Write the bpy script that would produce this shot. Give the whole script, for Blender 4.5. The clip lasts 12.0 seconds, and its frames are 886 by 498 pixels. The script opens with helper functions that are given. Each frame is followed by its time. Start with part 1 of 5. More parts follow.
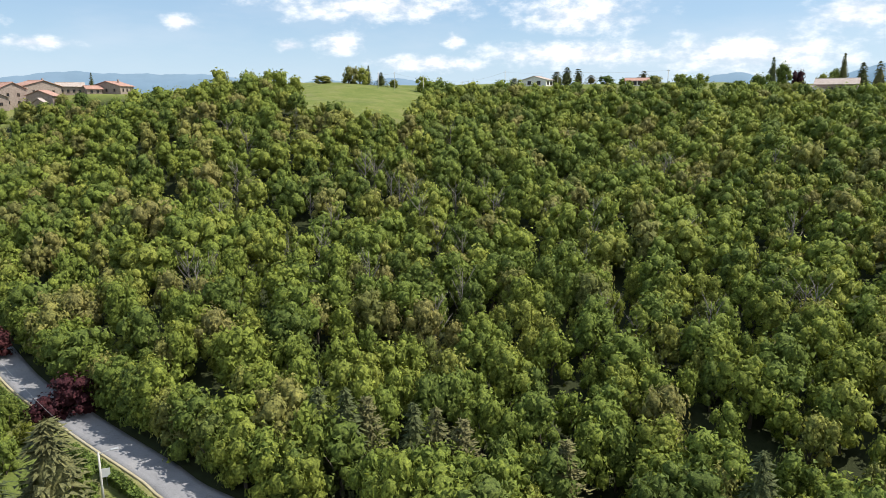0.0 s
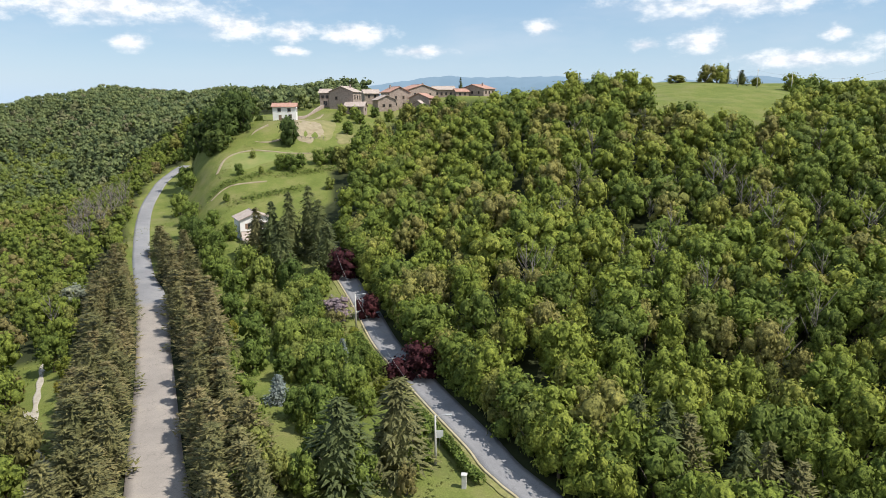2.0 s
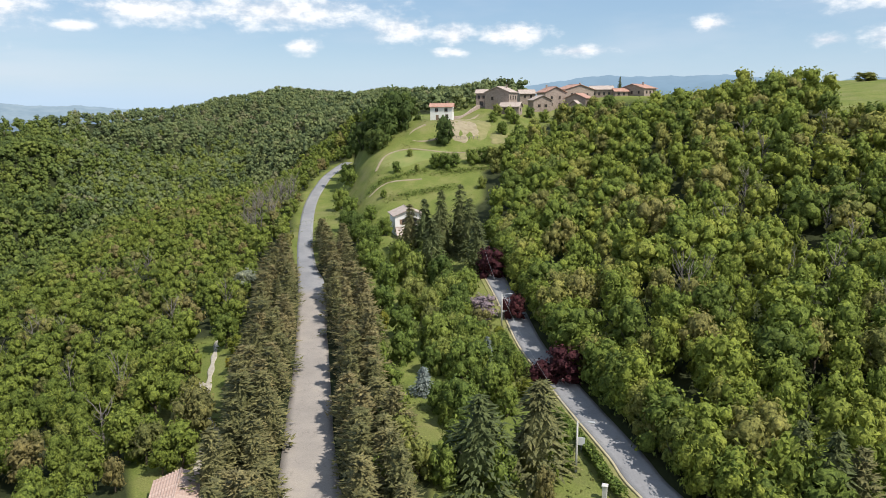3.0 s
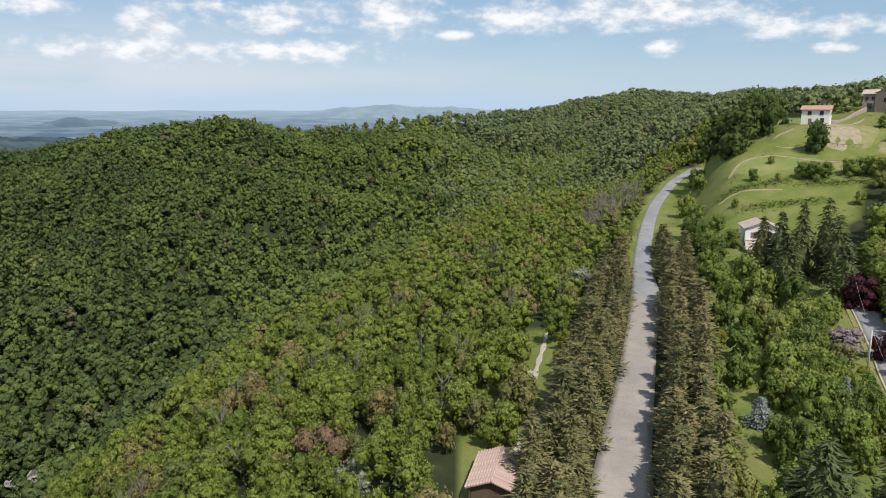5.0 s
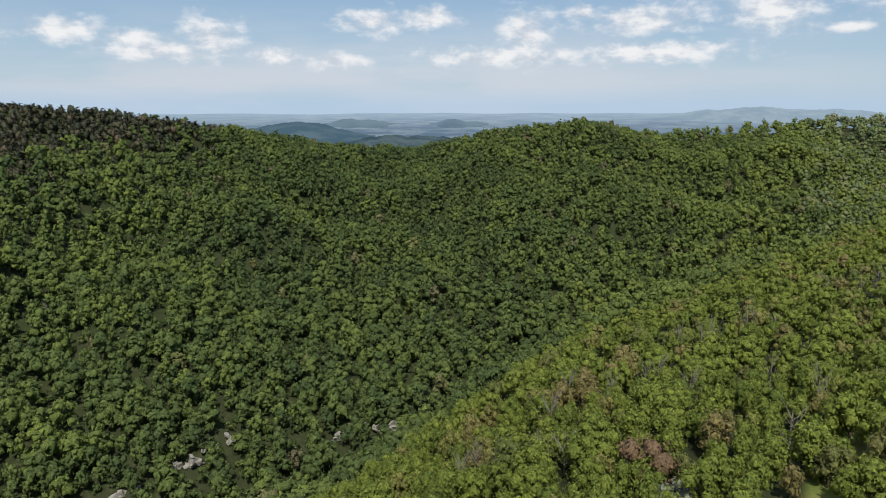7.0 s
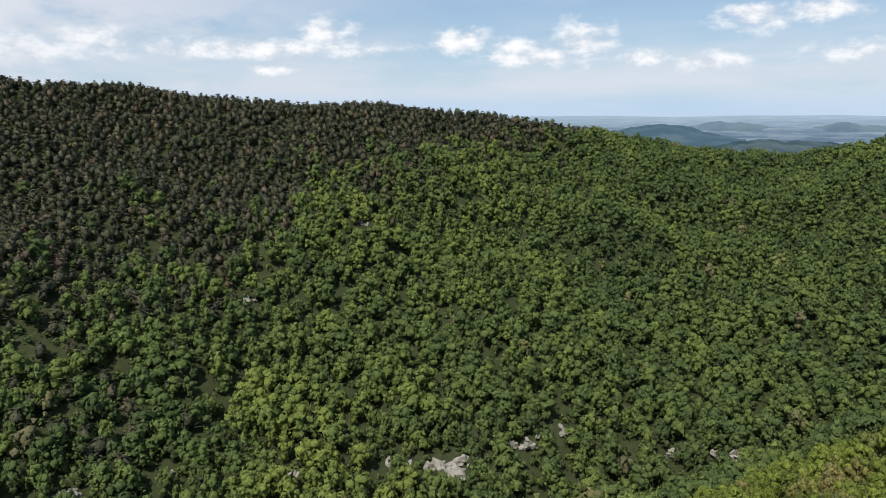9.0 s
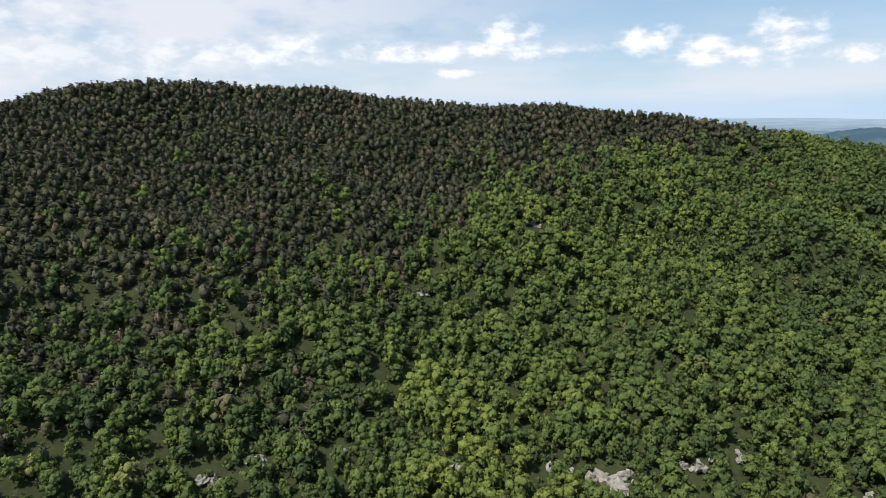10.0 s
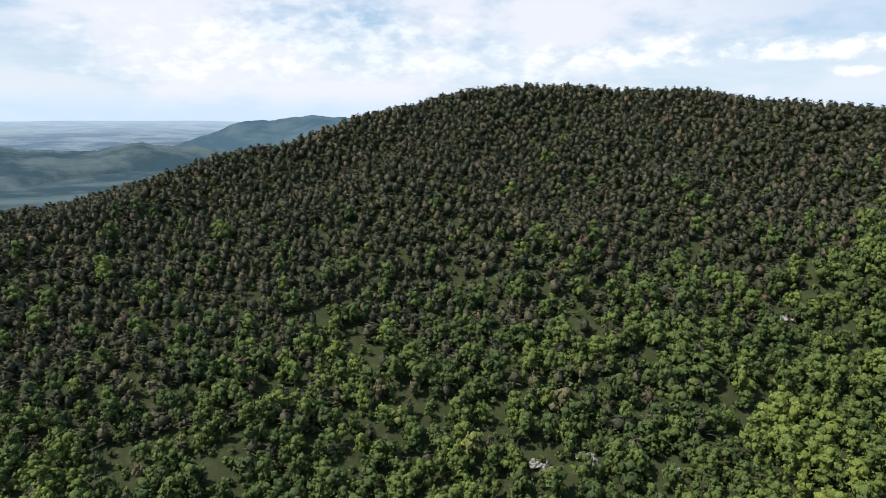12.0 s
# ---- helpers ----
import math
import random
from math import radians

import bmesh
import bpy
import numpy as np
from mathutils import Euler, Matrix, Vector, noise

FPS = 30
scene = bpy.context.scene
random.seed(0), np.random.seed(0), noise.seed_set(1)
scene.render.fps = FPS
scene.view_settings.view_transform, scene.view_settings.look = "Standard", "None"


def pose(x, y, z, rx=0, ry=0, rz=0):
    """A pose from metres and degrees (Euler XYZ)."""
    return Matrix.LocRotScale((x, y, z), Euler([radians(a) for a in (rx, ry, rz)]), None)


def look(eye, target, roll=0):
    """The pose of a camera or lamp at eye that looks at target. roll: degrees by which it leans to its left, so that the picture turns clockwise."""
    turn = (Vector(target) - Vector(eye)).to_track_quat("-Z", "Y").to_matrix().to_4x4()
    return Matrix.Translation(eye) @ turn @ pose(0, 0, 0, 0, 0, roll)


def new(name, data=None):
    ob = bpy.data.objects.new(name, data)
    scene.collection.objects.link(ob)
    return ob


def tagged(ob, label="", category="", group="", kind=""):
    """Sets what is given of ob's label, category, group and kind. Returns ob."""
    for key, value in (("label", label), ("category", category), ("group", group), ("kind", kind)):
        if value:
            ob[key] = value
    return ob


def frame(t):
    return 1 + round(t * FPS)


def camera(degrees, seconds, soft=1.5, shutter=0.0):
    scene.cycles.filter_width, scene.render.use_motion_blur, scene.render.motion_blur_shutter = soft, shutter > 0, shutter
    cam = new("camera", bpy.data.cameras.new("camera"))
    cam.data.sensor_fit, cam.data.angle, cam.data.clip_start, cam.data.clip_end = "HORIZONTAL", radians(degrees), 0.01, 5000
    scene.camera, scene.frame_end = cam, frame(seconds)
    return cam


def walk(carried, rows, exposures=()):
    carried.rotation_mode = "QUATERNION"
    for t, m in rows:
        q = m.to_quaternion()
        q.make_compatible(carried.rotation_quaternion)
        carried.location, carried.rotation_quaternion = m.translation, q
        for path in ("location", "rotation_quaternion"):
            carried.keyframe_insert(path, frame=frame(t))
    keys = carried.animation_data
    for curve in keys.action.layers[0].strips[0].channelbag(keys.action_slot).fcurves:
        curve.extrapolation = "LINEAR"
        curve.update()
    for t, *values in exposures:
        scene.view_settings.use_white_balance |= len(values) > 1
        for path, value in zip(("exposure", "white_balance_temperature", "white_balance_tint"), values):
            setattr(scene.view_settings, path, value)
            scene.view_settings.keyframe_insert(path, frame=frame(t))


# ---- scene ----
EYE = 40.0
cam = camera(65.5, 12.0, soft=0.6)
# seconds, pitch from straight down, roll, yaw; the drone hovers and turns
ROWS = [
    (0.0, 78.04, -0.08, 0.0), (0.5, 78.05, -0.05, 6.65), (1.0, 78.07, 0.02, 14.27), (1.5, 78.08, 0.09, 20.86),
    (2.0, 78.1, 0.16, 27.83), (2.5, 78.12, 0.1, 33.66), (3.0, 78.15, 0.16, 40.43), (5.0, 78.32, -0.04, 68.54),
    (5.5, 78.39, -0.12, 75.36), (6.0, 78.45, -0.04, 83.17), (6.5, 78.51, 0.02, 89.96), (7.0, 78.54, 0.06, 97.17),
    (9.0, 78.78, 0.18, 126.23), (9.5, 78.87, 0.13, 133.47), (10.0, 78.94, 0.11, 140.69), (10.5, 79.0, 0.04, 147.98),
    (11.0, 79.04, 0.02, 155.27), (11.5, 79.1, -0.04, 162.58), (12.0, 79.15, -0.09, 169.92),
]
walk(cam, [(t, pose(0, 0, EYE, rx, ry, rz)) for t, rx, ry, rz in ROWS],
     [(0.0, 0.48), (1.5, 0.4), (3.0, 0.33), (5.5, 0.1), (7.0, 0.0), (9.5, 0.26), (10.5, 0.38), (12.0, 0.45)])

# ---------------------------------------------------------------- light
SUN_BEARING, SUN_HEIGHT = 84.0, 55.0     # degrees clockwise from +y, and above the horizon
to_sun = Vector((math.sin(radians(SUN_BEARING)) * math.cos(radians(SUN_HEIGHT)),
                 math.cos(radians(SUN_BEARING)) * math.cos(radians(SUN_HEIGHT)), math.sin(radians(SUN_HEIGHT))))
sun = new("sun", bpy.data.lights.new("sun", "SUN"))
sun.data.energy, sun.data.angle, sun.data.color = 4.2, radians(0.6), (1.0, 0.95, 0.86)
sun.matrix_world = look(to_sun * 500, (0, 0, 0))


class Nodes:
    """A small helper to wire node trees."""

    def __init__(self, tree):
        self.tree = tree
        tree.nodes.clear()

    def add(self, kind, sets=None, **inputs):
        n = self.tree.nodes.new(kind)
        for k, v in (sets or {}).items():
            setattr(n, k, v)
        for k, v in inputs.items():
            key = int(k[1:]) if k[0] == "i" and k[1:].isdigit() else k.replace("_", " ")
            if isinstance(v, bpy.types.NodeSocket):
                self.tree.links.new(v, n.inputs[key])
            else:
                n.inputs[key].default_value = v
        return n

    def math(self, op, a, b=0.0, c=None):
        ins = {"i0": a, "i1": b}
        if c is not None:
            ins["i2"] = c
        return self.add("ShaderNodeMath", {"operation": op}, **ins).outputs[0]

    def vec(self, op, a, b=(0, 0, 0)):
        n = self.add("ShaderNodeVectorMath", {"operation": op}, i0=a, i1=b)
        return n.outputs["Value"] if op in ("LENGTH", "DOT_PRODUCT") else n.outputs[0]

    def noise(self, vector, scale, detail=4.0, rough=0.55):
        return self.add("ShaderNodeTexNoise", None, Vector=vector, Scale=scale, Detail=detail, Roughness=rough).outputs["Fac"]

    def ramp(self, fac, stops):
        n = self.add("ShaderNodeValToRGB", None, Fac=fac)
        e = n.color_ramp.elements
        while len(e) < len(stops):
            e.new(0.5)
        for el, (p, c) in zip(e, stops):
            el.position, el.color = p, (*c, 1)
        return n.outputs["Color"]

    def step(self, v, lo, hi, out0=0.0, out1=1.0):
        return self.add("ShaderNodeMapRange", {"interpolation_type": "SMOOTHSTEP"}, i0=v, i1=lo, i2=hi, i3=out0, i4=out1).outputs[0]

    def mix(self, fac, a, b, blend="MIX"):
        n = self.add("ShaderNodeMix", {"data_type": "RGBA", "blend_type": blend})
        for key, v in ((0, fac), (6, a), (7, b)):
            if isinstance(v, bpy.types.NodeSocket):
                self.tree.links.new(v, n.inputs[key])
            else:
                n.inputs[key].default_value = (*v, 1) if isinstance(v, tuple) else v
        return n.outputs[2]


def build_sky():
    world = bpy.data.worlds.new("sky")
    world.use_nodes = True
    scene.world = world
    n = Nodes(world.node_tree)
    sky = n.add("ShaderNodeTexSky", {"sky_type": "NISHITA", "sun_disc": False, "sun_elevation": radians(SUN_HEIGHT),
                                     "sun_rotation": radians(SUN_BEARING), "altitude": 400.0, "air_density": 1.0,
                                     "dust_density": 0.6, "ozone_density": 1.2}).outputs[0]
    d = n.add("ShaderNodeTexCoord").outputs["Generated"]
    s = n.add("ShaderNodeSeparateXYZ", None, Vector=d)
    # bearing counted from the middle of the turn, and height, both in degrees
    mid = radians(85)
    ax = n.math("ADD", n.math("MULTIPLY", s.outputs[0], -math.sin(mid)), n.math("MULTIPLY", s.outputs[1], math.cos(mid)))
    ay = n.math("ADD", n.math("MULTIPLY", s.outputs[0], -math.cos(mid)), n.math("MULTIPLY", s.outputs[1], -math.sin(mid)))
    az = n.math("ADD", n.math("MULTIPLY", n.math("ARCTAN2", ay, ax), 180 / math.pi), 85.0)
    el = n.math("MULTIPLY", n.math("ARCSINE", s.outputs[2]), 180 / math.pi)
    p = n.add("ShaderNodeCombineXYZ", None, X=az, Y=el).outputs[0]
    body = None
    for a, e, w, h in CLOUDS:
        q = n.vec("MULTIPLY", n.vec("SUBTRACT", p, (a, e, 0)), (1 / w, 1 / h, 0))
        v = n.math("SUBTRACT", 1.0, n.vec("LENGTH", q))
        body = v if body is None else n.math("MAXIMUM", body, v)
    warp = n.vec("MULTIPLY", p, (0.34, 0.62, 1))
    puff = n.noise(warp, 1.35, 5.5, 0.58)
    fine = n.noise(warp, 4.5, 5.0, 0.65)
    shape = n.math("ADD", body, n.math("MULTIPLY", n.math("SUBTRACT", puff, 0.5), 2.3))
    shape = n.math("ADD", shape, n.math("MULTIPLY", n.math("SUBTRACT", fine, 0.5), 0.45))
    cover = n.math("MULTIPLY", n.step(shape, -0.25, 0.95), n.step(az, 142.0, 168.0, 1.0, 0.5))
    # thin high veil, thicker low over the south-west
    veil = n.noise(n.vec("MULTIPLY", p, (0.045, 0.16, 1)), 1.0, 5.0, 0.6)
    veil = n.math("MULTIPLY", n.step(veil, 0.42, 0.72), n.step(el, 0.0, 5.0, 0.25, 1.0))
    low = n.math("MULTIPLY", n.step(el, 9.0, 2.0), n.step(az, 50.0, 95.0, 0.0, 0.85))
    bank = n.math("MULTIPLY", n.step(n.noise(n.vec("MULTIPLY", p, (0.06, 0.3, 1)), 1.0, 4.0), 0.3, 0.6), low)
    veil2 = n.math("MULTIPLY", n.step(az, 120.0, 160.0), n.step(n.noise(n.vec("MULTIPLY", p, (0.05, 0.12, 1)), 1.3, 5.0, 0.6), 0.36, 0.58, 0.0, 0.9))
    thin = n.math("MAXIMUM", n.math("MULTIPLY", veil, 0.22), n.math("MAXIMUM", n.math("MULTIPLY", bank, 0.75), veil2))
    haze = n.step(el, 7.0, -1.0, 0.0, 0.55)
    base = n.mix(haze, n.mix(0.45, sky, (3.75, 5.95, 8.7)), (6.0, 7.6, 9.4))
    white = n.mix(n.step(puff, 0.35, 0.62), (6.9, 7.5, 8.4), (10.2, 10.3, 10.5))
    col = n.mix(thin, base, (7.9, 8.1, 8.8))
    blue = n.math("MULTIPLY", n.step(el, 2.2, 0.2, 0.0, 0.6), n.step(az, 45.0, 70.0))
    col = n.mix(blue, col, (5.0, 6.9, 9.1))
    col = n.mix(cover, col, white)
    bg = n.add("ShaderNodeBackground", None, Color=col, Strength=0.085)
    n.add("ShaderNodeOutputWorld", None, Surface=bg.outputs[0])


# fair-weather clouds: bearing, height, half width and half height in degrees
CLOUDS = [
    (-30.2, 6.2, 3.6, 1.4), (-23.3, 3.6, 7.7, 1.4), (-10.6, 3.8, 8.5, 1.1), (-10.5, 6.7, 5.4, 1.6), (-0.9, 4.8, 1.0, 0.6), (1.1, 3.1, 5.1, 0.7), (5.5, 7.4, 8.5, 1.2), (8.2, 4.5, 2.0, 0.9), (12.2, 4.4, 1.4, 0.5), (20, 5.8, 1.4, 0.6), (29.7, 4.1, 2.6, 0.5),
    (34.9, 5.5, 2.7, 1.0), (39.7, 5.5, 2.0, 0.9), (40, 4.1, 1.5, 0.4), (44, 5.9, 2.8, 1.1), (51.5, 4.5, 1.5, 0.7), (53.2, 7.1, 9, 1.4), (62.1, 6.9, 6, 1.3), (67.5, 5.6, 1.5, 0.4), (72.4, 7.1, 3.9, 1.7), (80.5, 4.3, 7.2, 1.0), (81.8, 6.7, 4.9, 1.3), (86.4, 7.4, 1.3, 0.8),
    (90.5, 5.9, 2.3, 2.3), (92.3, 4.1, 8.2, 0.8), (98.4, 7.1, 2.6, 1), (102.8, 6.8, 3.1, 1.2), (105.6, 3.7, 2.8, 0.7), (110.6, 4.1, 2.1, 0.7), (115.1, 5.4, 2.6, 1.7), (118.7, 4.4, 5.1, 1), (120.3, 5.1, 2.8, 0.8), (125.1, 5.5, 2.8, 1.1), (135.4, 6.1, 2.3, 1.3), (140, 4.9, 10.8, 0.8), (140, 3.2, 2.2, 0.4),
    (152.1, 5.4, 2.6, 1.0), (158.4, 4.6, 9, 1.0), (169.2, 4.3, 12.8, 1.7), (179.9, 6.4, 13.4, 2.2), (187.7, 4.1, 10.8, 1.4), (197.3, 6.3, 1.5, 0.3),
]
build_sky()

# ---------------------------------------------------------------- materials


def material(name):
    m = bpy.data.materials.new(name)
    m.use_nodes = True
    return m, Nodes(m.node_tree)


def surface(n, colour, rough=0.8, bump=None, strength=0.3, distance=0.1, metal=0.0, spec=0.3):
    ins = {"Base_Color": colour, "Roughness": rough, "Metallic": metal}
    if bump is not None:
        ins["Normal"] = n.add("ShaderNodeBump", None, Height=bump, Strength=strength, Distance=distance).outputs[0]
    b = n.add("ShaderNodeBsdfPrincipled", None, **ins)
    b.inputs["Specular IOR Level"].default_value = spec
    n.add("ShaderNodeOutputMaterial", None, Surface=b.outputs[0])


def leaf_material(name, stops, glow=0.36, grain=3.2, spec=0.15):
    """Foliage: the colour goes from tree to tree with its tint, from spray to spray, and in a fine grain of leaves; sprays bend softly round their crown."""
    stops = [(p, (1.08 * c[0], c[1], 1.2 * c[2])) for p, c in stops]     # spring foliage is a little paler
    m, n = material(name)
    tint = n.add("ShaderNodeAttribute", {"attribute_name": "tint"}).outputs["Fac"]
    own = n.add("ShaderNodeObjectInfo").outputs["Random"]
    col = n.ramp(n.math("ADD", tint, n.math("MULTIPLY", own, n.math("LESS_THAN", tint, 0.001))), stops)
    geo = n.add("ShaderNodeNewGeometry")
    col = n.mix(1.0, col, n.ramp(geo.outputs["Random Per Island"], [(0.0, (0.78, 0.8, 0.76)), (0.6, (1.0, 1.0, 1.0)), (1.0, (1.22, 1.18, 1.08))]), "MULTIPLY")
    leaves = n.noise(geo.outputs["Position"], grain, 3.0, 0.7)
    col = n.mix(1.0, col, n.ramp(leaves, [(0.32, (0.42, 0.44, 0.42)), (0.5, (1.0, 1.0, 1.0)), (0.68, (1.6, 1.55, 1.4))]), "MULTIPLY")
    soft = n.add("ShaderNodeAttribute", {"attribute_name": "soft"}).outputs["Vector"]
    soft = n.add("ShaderNodeVectorTransform", {"vector_type": "NORMAL", "convert_from": "OBJECT", "convert_to": "WORLD"}, Vector=soft).outputs[0]
    round_off = n.vec("NORMALIZE", n.vec("ADD", n.vec("MULTIPLY", soft, (1.05, 1.05, 1.05)), geo.outputs["Normal"]))
    bump = n.add("ShaderNodeBump", None, Height=leaves, Strength=0.6, Distance=0.6 / grain, Normal=round_off).outputs[0]
    b = n.add("ShaderNodeBsdfPrincipled", None, Base_Color=col, Roughness=0.7, Normal=bump)
    b.inputs["Specular IOR Level"].default_value = spec
    tr = n.add("ShaderNodeBsdfTranslucent", None, Color=n.mix(1.0, col, (1.15, 1.08, 0.7), "MULTIPLY"), Normal=bump)
    mx = n.add("ShaderNodeMixShader", None, i0=glow, i1=b.outputs[0], i2=tr.outputs[0])
    n.add("ShaderNodeOutputMaterial", None, Surface=mx.outputs[0])
    return m


OAK = leaf_material("oak_leaves", [(0.0, (0.112, 0.164, 0.032)), (0.25, (0.160, 0.226, 0.038)), (0.6, (0.206, 0.268, 0.042)),
                                   (0.8, (0.244, 0.292, 0.050)), (0.94, (0.240, 0.240, 0.070)), (1.0, (0.138, 0.194, 0.040))])
SCRUB = leaf_material("scrub_leaves", [(0.0, (0.117, 0.169, 0.030)), (0.4, (0.159, 0.213, 0.035)), (0.75, (0.179, 0.237, 0.041)),
                                       (0.92, (0.207, 0.188, 0.068)), (1.0, (0.124, 0.175, 0.041))])
# far pines: needle colour is lifted and blued to paint in the hazy air
PINE = leaf_material("pine_needles", [(0.0, (0.051, 0.063, 0.036)), (0.5, (0.069, 0.077, 0.042)), (0.88, (0.088, 0.089, 0.049)), (1.0, (0.118, 0.098, 0.059))], 0.12, 2.0, 0.05)


def ground_material():
    m, n = material("hill_ground")
    co = n.add("ShaderNodeTexCoord").outputs["Object"]
    grass = n.add("ShaderNodeAttribute", {"attribute_name": "grass"}).outputs["Fac"]
    soil = n.ramp(n.noise(co, 0.35, 6.0, 0.6), [(0.25, (0.026, 0.032, 0.014)), (0.6, (0.040, 0.048, 0.020)), (0.8, (0.085, 0.080, 0.048))])
    lawn = n.ramp(n.noise(co, 0.12, 7.0, 0.65), [(0.3, (0.115, 0.145, 0.036)), (0.5, (0.158, 0.182, 0.052)), (0.72, (0.225, 0.212, 0.088))])
    fine = n.noise(co, 4.0, 4.0, 0.7)
    lawn = n.mix(1.0, lawn, n.ramp(fine, [(0.3, (0.75, 0.78, 0.7)), (0.7, (1.2, 1.2, 1.1))]), "MULTIPLY")
    dry = n.step(n.noise(co, 0.05, 5.0, 0.6), 0.5, 0.7, 0.0, 0.5)
    lawn = n.mix(dry, lawn, (0.20, 0.18, 0.09))
    surface(n, n.mix(grass, soil, lawn), 0.9, fine, 0.6, 0.2, spec=0.1)
    return m


def asphalt_material(name, change):
    """Pale asphalt: beige and gravelly up to a change of surface, bluish grey past it."""
    m, n = material(name)
    co = n.add("ShaderNodeTexCoord").outputs["Object"]
    big = n.noise(co, 0.15, 5.0, 0.6)
    fine = n.noise(co, 6.0, 4.0, 0.7)
    col = n.ramp(big, [(0.3, (0.25, 0.24, 0.235)), (0.55, (0.31, 0.295, 0.285)), (0.75, (0.37, 0.345, 0.315))])
    worn = n.math("ADD", n.vec("LENGTH", co), n.math("MULTIPLY", big, 14.0))
    col = n.mix(n.step(worn, change, change + 8.0), n.mix(1.0, col, (1.06, 0.99, 0.92), "MULTIPLY"), n.mix(1.0, col, (0.84, 0.87, 0.93), "MULTIPLY"))
    seams = n.step(n.math("ABSOLUTE", n.math("SUBTRACT", n.noise(co, 0.4, 3.0, 0.5), 0.5)), 0.0, 0.012, 0.82, 1.0)
    col = n.mix(1.0, col, seams, "MULTIPLY")
    col = n.mix(1.0, col, n.ramp(fine, [(0.3, (0.85, 0.85, 0.85)), (0.7, (1.1, 1.1, 1.1))]), "MULTIPLY")
    surface(n, col, 0.85, fine, 0.3, 0.03)
    return m


def plain_material(name, lo, hi, scale=1.5, rough=0.8, bump=0.3):
    m, n = material(name)
    co = n.add("ShaderNodeTexCoord").outputs["Object"]
    v = n.noise(co, scale, 6.0, 0.6)
    surface(n, n.ramp(v, [(0.3, lo), (0.7, hi)]), rough, n.noise(co, scale * 6, 3.0), bump, 0.03)
    return m


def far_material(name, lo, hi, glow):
    """Far country under blue air: haze is painted into the colour, more with distance; its own dim light stands for the
    air between.
    """
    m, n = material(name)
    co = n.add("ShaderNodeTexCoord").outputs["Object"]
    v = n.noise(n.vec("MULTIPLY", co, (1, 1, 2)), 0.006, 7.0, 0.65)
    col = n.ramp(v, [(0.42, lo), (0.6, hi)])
    # painted haze: the colour pales to light blue with distance
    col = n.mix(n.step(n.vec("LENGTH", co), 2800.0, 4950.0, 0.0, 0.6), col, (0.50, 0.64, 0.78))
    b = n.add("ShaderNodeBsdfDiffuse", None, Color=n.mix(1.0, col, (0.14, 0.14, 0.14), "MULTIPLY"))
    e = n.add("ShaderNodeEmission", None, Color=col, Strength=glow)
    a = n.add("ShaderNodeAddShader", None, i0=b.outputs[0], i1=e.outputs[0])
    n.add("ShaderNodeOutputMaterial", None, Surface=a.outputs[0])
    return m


GROUND = ground_material()
ASPHALT = asphalt_material("pale_asphalt", 152.0)
LANE_ASPHALT = asphalt_material("grey_lane_asphalt", 5.0)
BARK = plain_material("bark", (0.07, 0.055, 0.04), (0.14, 0.115, 0.09), 3.0)
PALE_WOOD = plain_material("bare_twigs", (0.16, 0.14, 0.12), (0.28, 0.25, 0.22), 3.0)

# far foliage: bluish air haze is painted into both leaf colours, strongest on the hill
VALLEY = leaf_material("valley_leaves", [(0.0, (0.066, 0.104, 0.034)), (0.3, (0.100, 0.150, 0.040)), (0.6, (0.152, 0.212, 0.046)), (0.84, (0.196, 0.252, 0.052)), (0.93, (0.165, 0.175, 0.070)), (1.0, (0.145, 0.142, 0.075))], 0.36, 2.4)
HILL = leaf_material("hazed_hill_leaves", [(0.0, (0.118, 0.168, 0.070)), (0.5, (0.164, 0.220, 0.080)), (0.9, (0.205, 0.258, 0.094)), (1.0, (0.205, 0.205, 0.110))], 0.36, 1.6)
ROW_PINE = leaf_material("row_pine_needles", [(0.0, (0.130, 0.140, 0.050)), (0.5, (0.172, 0.174, 0.064)), (1.0, (0.215, 0.195, 0.080))], 0.18, 4.0)
GARDEN_LEAF = leaf_material("garden_leaves", [(0.0, (0.092, 0.145, 0.031)), (0.4, (0.145, 0.214, 0.040)), (0.75, (0.192, 0.258, 0.048)), (1.0, (0.240, 0.265, 0.07))])
SPRUCE_LEAF = leaf_material("spruce_needles", [(0.0, (0.080, 0.108, 0.036)), (0.6, (0.112, 0.132, 0.044)), (1.0, (0.150, 0.150, 0.058))], 0.14, 4.0)
DARK_LEAF = leaf_material("dark_leaves", [(0.0, (0.062, 0.100, 0.026)), (0.6, (0.086, 0.134, 0.030)), (1.0, (0.112, 0.160, 0.036))])
PLUM_LEAF = leaf_material("plum_leaves", [(0.0, (0.042, 0.014, 0.017)), (0.6, (0.058, 0.019, 0.020)), (1.0, (0.090, 0.028, 0.022))], 0.2)
MEADOW_LEAF = leaf_material("meadow_grass", [(0.0, (0.105, 0.145, 0.032)), (1.0, (0.200, 0.210, 0.065))], 0.3)
BLUE_LEAF = leaf_material("blue_needles", [(0.0, (0.17, 0.22, 0.18)), (1.0, (0.22, 0.27, 0.22))], 0.1)
SILVER_LEAF = leaf_material("silver_leaves", [(0.0, (0.17, 0.21, 0.13)), (1.0, (0.24, 0.28, 0.18))], 0.25)
RUST_LEAF = leaf_material("rust_leaves", [(0.0, (0.115, 0.084, 0.042)), (1.0, (0.165, 0.118, 0.060))], 0.2)
BLOSSOM_LEAF = leaf_material("blossom", [(0.0, (0.20, 0.17, 0.16)), (1.0, (0.34, 0.29, 0.29))], 0.2)
